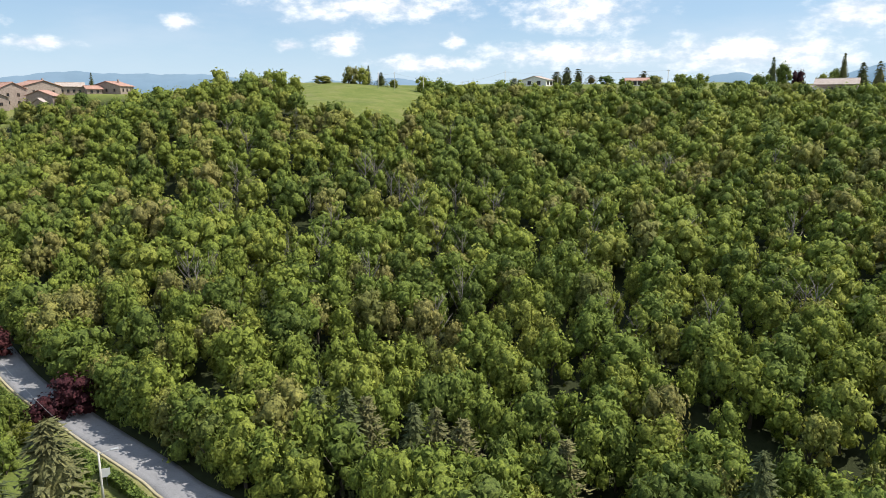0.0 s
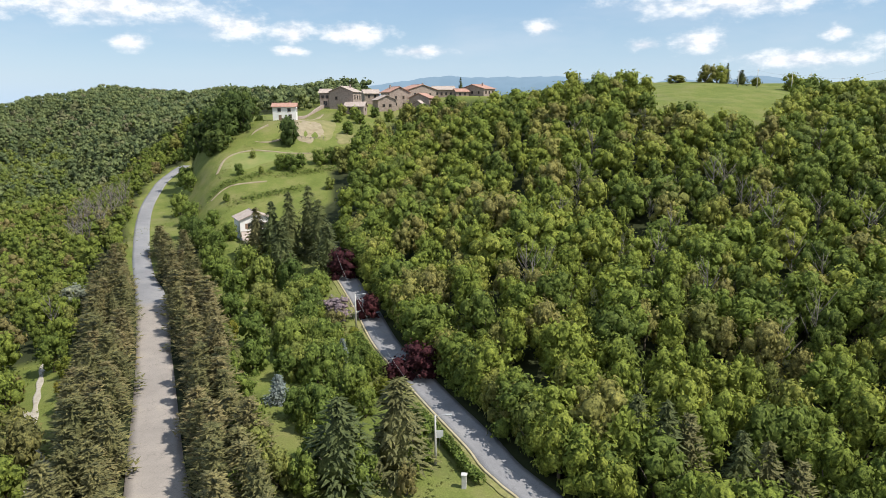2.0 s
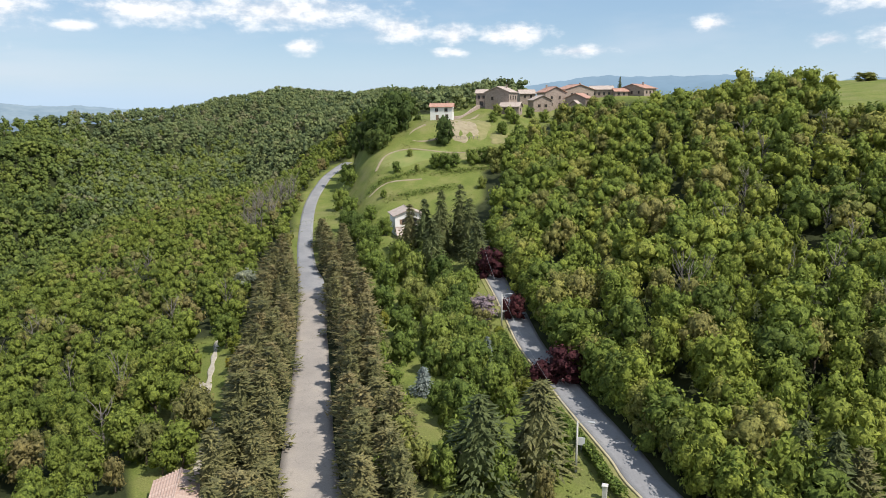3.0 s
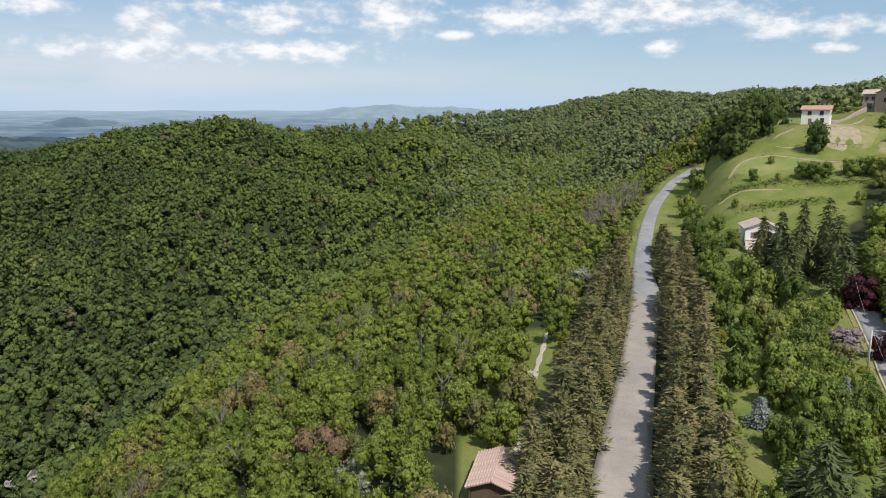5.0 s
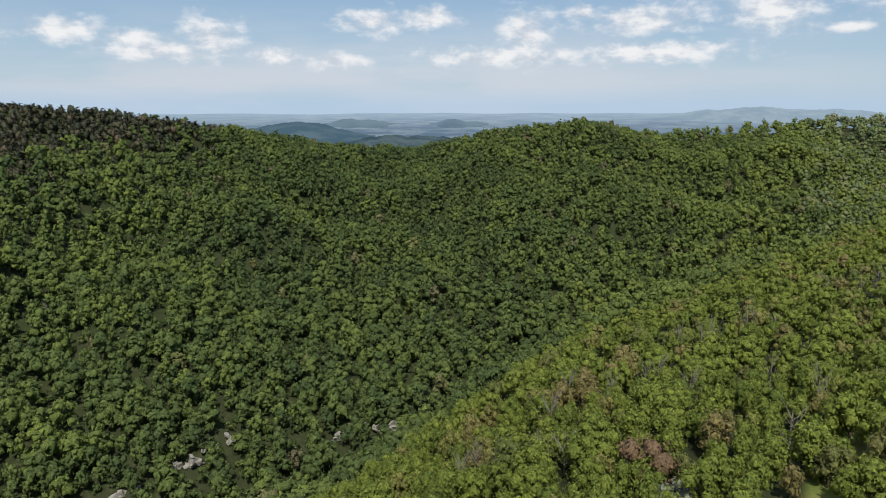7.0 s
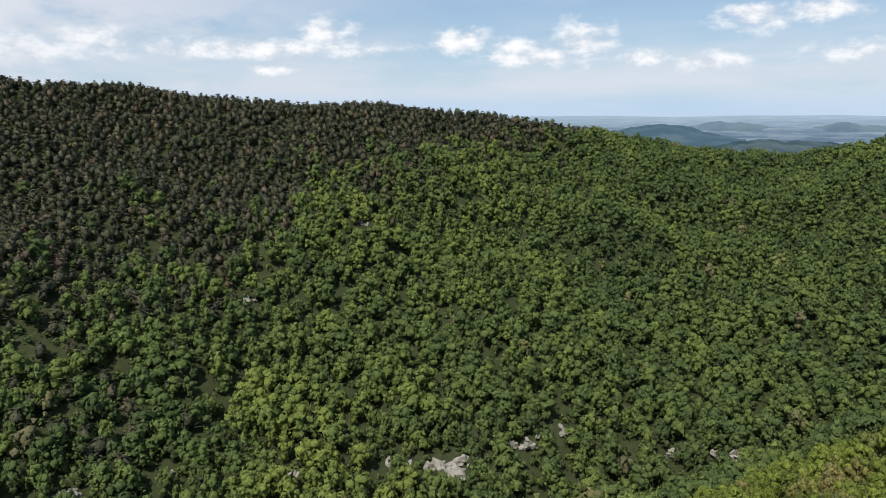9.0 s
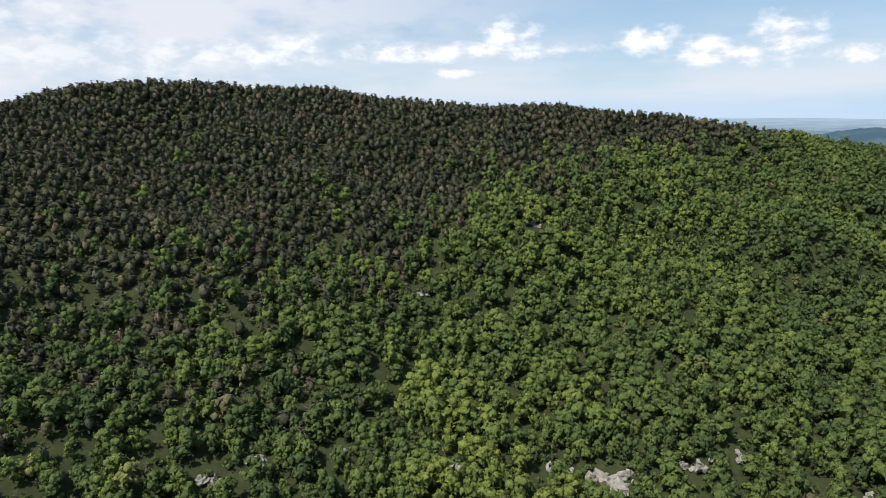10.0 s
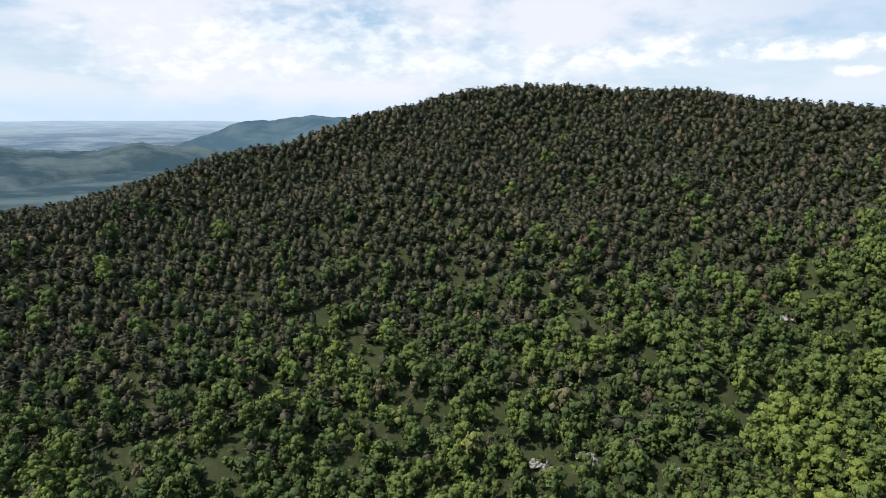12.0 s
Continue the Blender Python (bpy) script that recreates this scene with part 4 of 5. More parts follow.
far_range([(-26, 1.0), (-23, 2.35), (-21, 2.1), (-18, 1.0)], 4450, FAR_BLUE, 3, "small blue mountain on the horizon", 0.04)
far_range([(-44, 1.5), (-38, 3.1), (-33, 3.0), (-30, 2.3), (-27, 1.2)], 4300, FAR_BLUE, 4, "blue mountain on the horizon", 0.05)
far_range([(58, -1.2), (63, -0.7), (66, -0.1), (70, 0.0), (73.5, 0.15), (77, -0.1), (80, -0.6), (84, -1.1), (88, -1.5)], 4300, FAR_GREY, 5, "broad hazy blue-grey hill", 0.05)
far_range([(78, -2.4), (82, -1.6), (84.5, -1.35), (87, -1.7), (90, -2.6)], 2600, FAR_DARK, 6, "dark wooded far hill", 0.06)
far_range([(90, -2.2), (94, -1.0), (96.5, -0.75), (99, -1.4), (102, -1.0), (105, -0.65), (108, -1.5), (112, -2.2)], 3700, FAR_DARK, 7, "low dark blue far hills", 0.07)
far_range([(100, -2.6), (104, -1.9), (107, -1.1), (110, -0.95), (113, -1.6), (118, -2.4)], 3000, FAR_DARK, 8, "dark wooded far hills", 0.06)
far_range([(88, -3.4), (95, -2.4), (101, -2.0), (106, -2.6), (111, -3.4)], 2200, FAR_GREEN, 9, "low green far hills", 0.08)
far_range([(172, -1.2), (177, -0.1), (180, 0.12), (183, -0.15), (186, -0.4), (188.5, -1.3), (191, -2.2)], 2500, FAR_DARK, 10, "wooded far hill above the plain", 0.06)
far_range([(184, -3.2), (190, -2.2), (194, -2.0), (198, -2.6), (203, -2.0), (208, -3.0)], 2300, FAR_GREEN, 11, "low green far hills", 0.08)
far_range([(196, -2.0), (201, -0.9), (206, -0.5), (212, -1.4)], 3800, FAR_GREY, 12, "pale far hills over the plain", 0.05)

# ---------------------------------------------------------------- buildings


def gable_body(w, d, eave, rise, along_x, foot=1.5):
    """Outer walls with their gables, down into the ground."""
    bm = bmesh.new()
    x, y = w / 2, d / 2
    v = {}
    for i, (px, py) in enumerate(((-x, -y), (x, -y), (x, y), (-x, y))):
        v[i], v[i + 4] = bm.verts.new((px, py, -foot)), bm.verts.new((px, py, eave))
    if along_x:
        g = [bm.verts.new((-x, 0, eave + rise)), bm.verts.new((x, 0, eave + rise))]
        faces = [(v[0], v[1], v[5], v[4]), (v[2], v[3], v[7], v[6]), (v[1], v[2], v[6], g[1], v[5]), (v[3], v[0], v[4], g[0], v[7]), (v[4], v[5], g[1], g[0]), (v[6], v[7], g[0], g[1])]
    else:
        g = [bm.verts.new((0, -y, eave + rise)), bm.verts.new((0, y, eave + rise))]
        faces = [(v[0], v[1], v[5], g[0], v[4]), (v[2], v[3], v[7], g[1], v[6]), (v[1], v[2], v[6], v[5]), (v[3], v[0], v[4], v[7]), (v[5], v[6], g[1], g[0]), (v[7], v[4], g[0], g[1])]
    for f in faces:
        bm.faces.new(f)
    bm.faces.new((v[3], v[2], v[1], v[0]))
    return bm


def roof_slab(w, d, eave, rise, along_x, side, over=0.55, thick=0.2):
    """One slope of a gabled roof, with thickness and eaves."""
    bm = bmesh.new()
    run = (d if along_x else w) / 2
    half = (w if along_x else d) / 2 + over
    slope = rise / run
    lo = (-(run + over), eave - over * slope)
    hi = (0.0, eave + rise)
    pts = [lo, hi]
    v = []
    for u in (-half, half):
        for q, z in pts:
            for t in (0.02, thick):
                v.append(bm.verts.new((u, q * side, z + t) if along_x else (q * side, u, z + t)))
    for f in ((0, 2, 6, 4), (1, 5, 7, 3), (0, 4, 5, 1), (2, 3, 7, 6), (0, 1, 3, 2), (4, 6, 7, 5)):
        bm.faces.new([v[i] for i in f])
    bmesh.ops.recalc_face_normals(bm, faces=bm.faces)
    return bm


def window_unit(parent, m, w, h, shutters=False):
    """A window: a proud frame with a sill, a dark pane set back in it, shutters if it has them."""
    bm = bmesh.new()
    t = 0.09
    add_box(bm, -w / 2 - t, w / 2 + t, -0.06, 0.02, h, h + t)
    add_box(bm, -w / 2 - t - 0.05, w / 2 + t + 0.05, -0.12, 0.02, -t, 0)
    add_box(bm, -w / 2 - t, -w / 2, -0.05, 0.02, 0, h)
    add_box(bm, w / 2, w / 2 + t, -0.05, 0.02, 0, h)
    add_box(bm, -0.03, 0.03, -0.03, 0.02, 0, h)
    win = part("window", mesh_of("window", bm, FRAME_WOOD), parent, "", m)
    part("pane", box("pane", GLASS, -w / 2, w / 2, -0.016, 0.01, 0, h), win)
    if shutters:
        for s in (-1, 1):
            part("shutter", box("shutter", SHUTTER, *sorted((s * (w / 2 + t + 0.02), s * (w + t))), -0.05, -0.005, -0.03, h + 0.03), win, "brown wooden shutter")
    return win


def chimney(parent, x, y, z0, z1):
    bm = bmesh.new()
    add_box(bm, x - 0.3, x + 0.3, y - 0.3, y + 0.3, z0, z1, 0.03)
    add_box(bm, x - 0.4, x + 0.4, y - 0.4, y + 0.4, z1 + 0.01, z1 + 0.12, 0.02)
    part("chimney", mesh_of("chimney", bm, STONE), parent)


def house(label, bearing, r, z, w, d, eave, rise, along_x, turn, walls, roof, windows=(), door=None, stack=None, name="house"):
    """A gabled house; windows are rows of side (f front, r right, l left), place across, height of the sill, width, height."""
    b = radians(bearing)
    root = thing(name, pose(-math.sin(b) * r, math.cos(b) * r, z, 0, 0, bearing + turn), label, "house", "houses of the hill village" if name == "house" else "")
    part("wall", mesh_of("wall", gable_body(w, d, eave, rise, along_x), walls), root)
    for side in (1, -1):
        part("roof", mesh_of("roof", roof_slab(w, d, eave, rise, along_x, side), roof), root, "weathered clay tile roof slope")
    bm = bmesh.new()
    hw = (w if along_x else d) / 2 + 0.55
    zt = eave + rise + 0.17
    add_tube(bm, [(-hw, 0, zt), (hw, 0, zt)] if along_x else [(0, -hw, zt), (0, hw, zt)], [0.16, 0.16], 6)
    part("ridge_cap", mesh_of("ridge_cap", bm, roof, True), root)
    frames = {"f": lambda u, h: pose(u, -d / 2, h), "r": lambda u, h: pose(w / 2, u, h, 0, 0, 90), "l": lambda u, h: pose(-w / 2, u, h, 0, 0, -90)}
    for side, u, h, ww, hh in windows:
        window_unit(root, frames[side](u, h), ww, hh, name == "villa")
    if door:
        side, u, ww, hh = door
        part("door", box("door", FRAME_WOOD, -ww / 2, ww / 2, -0.05, 0.02, 0.02, hh, bevel=0.01), root, "dark wooden door", frames[side](u, 0))
    if stack:
        chimney(root, stack[0], stack[1], eave, eave + rise + 0.9)
    return root


def row_of(side, n, width, sill, w=0.9, h=1.2):
    return [(side, (k + 0.5) / n * width - width / 2, sill, w, h) for k in range(n)]


house("white two-storey house with a red clay roof", 40.5, 281, 33.9, 8.8, 7.0, 5.2, 1.2, True, -6, WHITE_WALL, RED_TILE,
      row_of("f", 2, 7.5, 3.4, 1.1, 1.2) + row_of("r", 2, 6, 3.4) + row_of("l", 1, 6, 3.4) + [("f", 2.2, 0.9, 1.0, 1.3)], ("f", -1.6, 1.1, 2.1), (2.0, 1.2))
house("tall stone farmhouse with a wide gable and clay roof", 35.7, 306, 36.9, 11.0, 9.0, 8.2, 2.2, False, -24, STONE, GREY_TILE,
      row_of("r", 3, 8, 5.2, 1.0, 1.5) + row_of("r", 3, 8, 2.0, 1.0, 1.4) + [("f", 3.2, 1.6, 1.3, 1.4), ("f", -2.2, 5.0, 0.9, 1.2)], ("r", 2.0, 1.2, 2.2), (1.5, 2.0))
house("stone side wing with a porch roof", 37.25, 313, 38.5, 4.6, 6.0, 6.4, 1.4, True, -8, STONE, GREY_TILE, row_of("f", 2, 4.2, 4.0) + row_of("f", 1, 4.2, 1.0, 1.4, 1.8))
house("low stone annex with a broad clay roof", 34.9, 296, 36.2, 8.2, 5.0, 3.0, 1.5, True, -18, STONE, GREY_TILE, row_of("f", 2, 7, 1.0) + row_of("r", 1, 4, 1.0))
house("small stone house with a clay roof", 33.7, 340, 40.4, 7.3, 7.5, 4.6, 1.6, True, 12, STONE, GREY_TILE, row_of("f", 2, 6, 2.6))
house("stone house with a gable and clay roof", 31.7, 326, 37.3, 10.5, 8.5, 8.0, 2.3, False, 28, STONE, RED_TILE, row_of("f", 2, 8, 5.0) + row_of("f", 2, 8, 2.0), None, (-2, 1))
house("low stone barn with a gable", 32.6, 312, 36.6, 8.4, 7.0, 5.2, 1.9, False, 20, STONE, GREY_TILE, row_of("f", 2, 6, 2.2, 1.1, 1.1))
house("long stone house with stepped clay roofs", 29.9, 341, 39.5, 16.0, 9.0, 7.2, 2.2, False, 34, STONE, RED_TILE, row_of("f", 3, 13, 4.3) + row_of("f", 3, 13, 1.4), None, (3, 0))
house("stone house with a clay roof", 29.5, 322, 37.2, 10.0, 7.5, 5.4, 2.0, False, -26, STONE, RED_TILE, row_of("f", 2, 8, 2.6) + row_of("r", 2, 6, 2.6))
house("low house with a long grey roof", 27.8, 346, 42.6, 10.4, 7.0, 4.2, 1.5, True, 4, STONE, GREY_TILE, row_of("f", 4, 9, 1.6))
house("small house with a clay roof", 26.4, 343, 42.8, 6.2, 6.0, 3.0, 1.2, True, 18, STONE, RED_TILE, row_of("f", 2, 5, 1.2))
house("low broad house with a pale clay roof", 25.0, 346, 43.7, 14.0, 9.0, 3.4, 1.9, False, -38, STONE, RED_TILE, row_of("f", 3, 12, 1.0) + row_of("r", 3, 8, 1.0, 1.0, 1.3), None, (2, 1))
house("tiny stone shed with a gable", 29.8, 311, 36.2, 3.6, 3.6, 4.0, 1.3, False, -20, STONE, GREY_TILE, [("f", 0, 1.0, 0.8, 1.4)], name="shed")
house("white house with a hipped grey roof among spruces", 43.5, 190, 4.4, 8.2, 7.5, 6.0, 1.6, False, 12, WHITE_WALL, GREY_TILE,
      row_of("f", 2, 6, 3.6, 1.2, 1.3) + row_of("f", 2, 6, 0.9, 1.2, 1.4) + row_of("r", 2, 6, 3.6), name="villa")
house("low white annex with a grey roof", 43.3, 183, 3.4, 6.4, 4.5, 2.8, 1.4, True, 8, WHITE_WALL, GREY_TILE, row_of("f", 2, 5, 0.9, 1.2, 1.2), name="annex")
house("white bungalow with a low gable on the hilltop", -7.6, 314, 47.0, 11.5, 7.0, 2.9, 1.5, False, -26, WHITE_WALL, GREY_TILE, row_of("f", 2, 9, 0.9, 1.6, 1.5) + row_of("r", 2, 6, 0.9, 1.6, 1.4), name="bungalow")
house("low bungalow with a brown roof on the hilltop", -15.3, 313, 47.0, 9.2, 6.0, 2.4, 1.0, True, 4, WHITE_WALL, RED_TILE, row_of("f", 4, 8, 0.7, 1.3, 1.4), name="bungalow")
house("white garage among trees", -27.5, 301, 42.2, 9.0, 6.0, 2.9, 1.3, False, 30, WHITE_WALL, GREY_TILE, row_of("f", 1, 8, 1.0), name="garage")
house("broad house with a low hipped grey roof", -29.1, 307, 43.6, 14.0, 9.0, 3.6, 2.0, True, -4, STONE, GREY_TILE, row_of("f", 4, 12, 1.0, 1.2, 1.4), name="bungalow")

# the hut in the glade: one weathered pink tile roof on posts
hut = thing("hut", pose(HUT.x, HUT.y, -1.5, 0, 0, 63.6 - 9) @ Matrix.Scale(0.84, 4), "open wooden hut with a weathered pink tile roof", "hut")
part("wall", mesh_of("wall", gable_body(5.4, 8.2, 2.3, 1.0, False, 0.6), HUT_WOOD), hut, "dark timber walls under the roof")
for side in (1, -1):
    slab = part("roof", mesh_of("roof", roof_slab(5.4, 8.2, 2.3, 1.0, False, side, 0.65, 0.16), PINK_TILE), hut, "mottled pink clay tiles")
    run, half = 2.7 + 0.65, 4.1 + 0.65
    tilt = math.atan2(1.0, 2.7)
    tile = box("tile_row", PINK_TILE, -half, half, -0.2, 0.2, 0.0, 0.07, bevel=0.02)
    for k in range(9):
        q = -(0.2 + k * 0.38) * side
        part("tile_course", tile, slab, m=Matrix.Translation((q, 0, 3.3 - abs(q) * math.tan(tilt) + 0.15)) @ Matrix.Rotation(side * -tilt * -1 if q < 0 else tilt, 4, "Y") @ Matrix.Rotation(math.pi / 2, 4, "Z"))
bm = bmesh.new()
add_tube(bm, [(0, -4.75, 3.5), (0, 4.75, 3.5)], [0.17, 0.17], 8)
part("ridge_cap", mesh_of("ridge_cap", bm, PINK_TILE, True), hut)
for sx in (-1, 1):
    for sy in (-1, 0, 1):
        part("post", box("post", BARK, sx * 2.85 - 0.09, sx * 2.85 + 0.09, sy * 4.2 - 0.09, sy * 4.2 + 0.09, -0.8, 2.15, bevel=0.01), hut)

# ---------------------------------------------------------------- pines along the road
t = np.gradient(ROAD_LINE, axis=0)
t /= np.hypot(*t.T)[:, None]
NORMAL = np.c_[-t[:, 1], t[:, 0]]
DIST = np.hypot(*ROAD_LINE.T)


def along_road(r, side):
    """A place beside the road at a distance from the start; side in metres, left is plus."""
    return np.array([np.interp(r, DIST, ROAD_LINE[:, 0] + NORMAL[:, 0] * side), np.interp(r, DIST, ROAD_LINE[:, 1] + NORMAL[:, 1] * side)])


random.seed(9)
for side, r0, r1, gap in ((5.3, 46, 176, 3.3), (8.6, 46, 165, 3.8), (-5.5, 46, 200, 3.3), (-9.2, 46, 185, 3.7)):
    r = r0
    while r < r1:
        if not (side == -5.5 and 147 < r < 158):
            q = along_road(r, side + random.uniform(-1.1, 1.1))
            rad = random.uniform(2.7, 3.6)
            grow("pine_tree", q[0], q[1], rad, random.uniform(2.1, 3.2), random.choice(PINE_CROWNS), TRUNKS[0], "dark olive pine in a row beside the road", "pines along the road")
        r += gap * random.uniform(0.85, 1.2)

# ---------------------------------------------------------------- the gardens between road and lane
random.seed(21)


def plant(kind, bearing, r, radius, tall, label):
    p = at(bearing, r)
    crown = {"tree": GARDEN_CROWNS, "spruce": SPRUCE_CROWNS, "plum": PLUM_CROWNS, "pine": PINE_CROWNS, "oak": OAK_CROWNS, "young": SCRUB_CROWNS,
             "blue": BLUE_CROWNS, "silver": SILVER_CROWNS, "rust": RUST_CROWNS, "blossom": BLOSSOM_CROWNS, "gold": GOLD_CROWNS, "dark": DARK_CROWNS}[kind]
    names = {"tree": "garden_tree", "spruce": "spruce", "plum": "plum_tree", "pine": "pine_tree", "oak": "oak_tree", "young": "shrub", "blue": "blue_spruce",
             "silver": "willow_tree", "rust": "dry_tree", "blossom": "flowering_tree", "gold": "shrub", "dark": "oak_tree"}
    return grow(names[kind], p.x, p.y, radius, tall * (1.0 if kind in ("spruce", "pine", "blue") else 1.15), random.choice(crown), TRUNKS[0] if kind in ("spruce", "pine", "blue") else random.choice(TRUNKS), label,
                sink=0.2 * tall if kind in ("spruce", "pine", "blue") else 0.55 * tall)


DARK_CROWNS = [crown_mesh("dark_crown", t, DARK_LEAF) for t in BROAD_NEAR[:5]]
BLUE_CROWNS = [crown_mesh("blue_crown", SPRUCE[1], BLUE_LEAF)]
SILVER_CROWNS = [crown_mesh("silver_crown", BROAD_NEAR[2], SILVER_LEAF)]
RUST_CROWNS = [crown_mesh("rust_crown", broadleaf(93, 420, 0.07, 6, (3, 4)), RUST_LEAF)]
BLOSSOM_CROWNS = [crown_mesh("blossom_crown", BROAD_NEAR[4], BLOSSOM_LEAF)]
GOLD_CROWNS = [crown_mesh("gold_crown", BROAD_NEAR[1], GOLD_LEAF)]

plant("spruce", 31.9, 71, 4.8, 4.1, "tall green spruce with drooping boughs by the lane")
plant("spruce", 37.2, 69, 4.9, 3.8, "tall olive spruce in the garden")
for b, r, h in ((42.0, 166, 5.2), (40.6, 164, 5.9), (39.0, 166, 6.0), (38.2, 160, 5.2), (41.4, 154, 4.4), (43.2, 168, 4.6), (37.6, 150, 4.0)):
    plant("spruce", b, r, 4.3, h * 1.02, "tall dark spruce beside the white house")
plant("blue", 42.2, 92, 2.1, 1.5, "small blue spruce on the lawn")
plant("blue", 36.6, 100, 1.6, 1.9, "slim blue spruce near the lane")
plant("plum", 30.2, 96, 3.4, 2.7, "dark purple plum tree overhanging the lane")
plant("plum", 31.6, 95, 2.2, 1.8, "reddish purple plum tree beside the lane")
plant("plum", 36.6, 146, 3.8, 3.3, "dark purple plum tree beside the lane")
plant("plum", 34.3, 121, 2.7, 2.4, "dark purple plum tree beside the lane")
plant("blossom", 37.2, 122, 3.4, 2.2, "grey-pink flowering tree at the garden edge")
plant("gold", 33.2, 90, 1.6, 1.3, "yellow-green weeping shrub beside the lane")
plant("gold", 45.6, 121, 1.4, 1.7, "yellow shrub in the garden")
plant("gold", 35.6, 112, 1.3, 1.0, "yellow-brown shrub beside the lane")
for b, r, s in ((38.9, 82, 2.6), (36.3, 88, 2.5), (38.8, 97, 2.9), (40.6, 100, 2.3), (41.0, 108, 3.0), (44.2, 104, 2.4), (44.8, 84, 2.2), (45.3, 92, 2.4), (44.4, 75, 2.4),
                (42.6, 70, 2.2), (40.2, 68, 2.0), (45.8, 68, 2.2), (43.6, 116, 2.8), (39.6, 117, 2.9), (38.2, 110, 2.6), (41.6, 124, 2.9), (45.6, 130, 2.9), (43.4, 132, 3.1),
                (40.0, 130, 3.1), (38.4, 134, 3.0), (45.4, 143, 3.0), (43.2, 146, 3.2), (40.6, 143, 2.9), (46.2, 156, 3.1), (44.2, 160, 2.8), (46.4, 112, 2.2), (46.2, 101, 2.1),
                (34.8, 84, 1.6), (46.6, 79, 1.9), (47.0, 168, 3.0), (47.4, 182, 3.0), (46.3, 176, 2.6), (47.8, 196, 3.2), (48.6, 212, 3.0), (48.2, 228, 3.2), (48.9, 245, 3.4), (48.0, 262, 3.3),
                (46.6, 205, 2.6), (48.4, 280, 3.6), (47.6, 298, 4.0), (46.4, 310, 4.2), (41.4, 178, 2.4), (45.4, 186, 2.6)):
    plant("tree", b, r, s, s * random.uniform(0.7, 0.95) + 0.9, "leafy green garden tree")
for k in range(86):
    r = random.uniform(64, 172)
    b = random.uniform(float(lane_bearing(r)) + 3.4, 50.6 - 12.5 / r * 57.3 - 1.2)
    if math.hypot((b - 42.4) * r / 57.3, r - 93) < 4.5 or math.hypot((b - 40.6) * r / 57.3, r - 78) < 2.5 or math.hypot((b - 34.6) * r / 57.3, r - 80) < 4:
        continue
    s = random.uniform(1.1, 2.4)
    plant("tree" if random.random() < 0.7 else "young", b, r, s, s * random.uniform(0.65, 0.9) + 0.9, "leafy green garden tree")
for b, r, s, h in ((15.8, 222, 4.8, 5.6), (16.8, 224, 4.2, 4.4), (14.4, 226, 4.0, 4.6), (12.4, 226, 2.6, 3.8), (13.2, 224, 3.0, 3.6)):
    plant("oak", b, r, s, h, "large green tree on the crest of the wood")
for b, r, h in ((11.0, 72, 4.2), (8.6, 71, 4.5), (6.8, 73, 4.0), (2.6, 71, 4.4), (0.6, 72, 4.2), (-1.8, 71, 4.0), (-11, 70, 3.6), (-27, 71, 4.4)):
    plant("spruce" if h > 4.1 else "pine", b, r, 3.3, h, "olive green conifer at the foot of the wood")
# low boughs at the wood's edge, hanging over the lane
tl = np.gradient(LANE_LINE, axis=0)
tl /= np.hypot(*tl.T)[:, None]
k = 8
while k < len(LANE_LINE) - 2:
    q = LANE_LINE[k] + np.array([tl[k][1], -tl[k][0]]) * random.uniform(4.0, 5.2)
    if 12 < float(bearing_of(*q)) < 40:
        rad = random.uniform(2.5, 3.6)
        grow("oak_tree", q[0], q[1], rad, rad * 0.7 + 1.5, random.choice(OAK_CROWNS), random.choice(TRUNKS), "leafy oak with low boughs beside the lane", "oaks beside the lane", sink=0.9)
    k += 1
for b, r in ((57.6, 76), (57.4, 84), (57.6, 91), (57.9, 98), (58.0, 106), (57.9, 115)):
    plant("gold", b, r, random.uniform(1.6, 2.1), random.uniform(1.4, 1.8), "yellow-green shrub beside the footpath")

# trees and bushes of the meadows below the village
plant("dark", 40.3, 256, 4.4, 5.4, "dark round tree below the white house")
for b, r, s, h in ((45.2, 270, 6.4, 7.0), (44.0, 274, 6.2, 7.4), (46.0, 278, 6.0, 6.4), (44.6, 284, 6.6, 7.6), (43.2, 286, 5.4, 6.4), (46.3, 266, 4.6, 4.4), (47.0, 282, 5.4, 5.6), (45.6, 262, 4.2, 4.0)):
    plant("dark", b, r, s, h, "tall dark tree beside the upper meadow")
for b, r, s in ((41.1, 235, 2.6), (40.2, 233, 3.0), (39.4, 234, 2.6), (37.9, 236, 2.8), (37.0, 237, 2.9), (36.2, 236, 3.2), (44.2, 235, 1.8), (42.6, 233, 1.0), (43.2, 247, 1.2), (45.4, 218, 1.2),
                (37.2, 214, 1.8), (36.0, 226, 2.4), (35.4, 240, 2.8), (34.6, 252, 3.0), (34.0, 262, 2.8), (33.0, 272, 2.6), (35.6, 268, 2.6), (34.6, 282, 2.4), (36.4, 284, 2.2),
                (32.2, 288, 2.8), (31.0, 296, 2.8), (29.6, 300, 2.6), (30.6, 304, 2.4), (33.4, 294, 2.2), (28.4, 318, 3.4), (27.2, 322, 3.6), (33.0, 322, 2.0), (35.0, 288, 2.8), (36.0, 292, 2.4)):
    plant("tree", b, r, s, s * 0.8 + 0.5, "green bush on the meadow slope")
for b, r in ((48.3, 360), (47.6, 364), (48.9, 366), (49.7, 372), (47.0, 356), (50.4, 378)):
    plant("oak", b, r, 4.0, 3.6, "green tree where the road goes out of sight")
plant("spruce", 35.2, 330, 2.6, 4.6, "dark conifer behind the farmhouse")
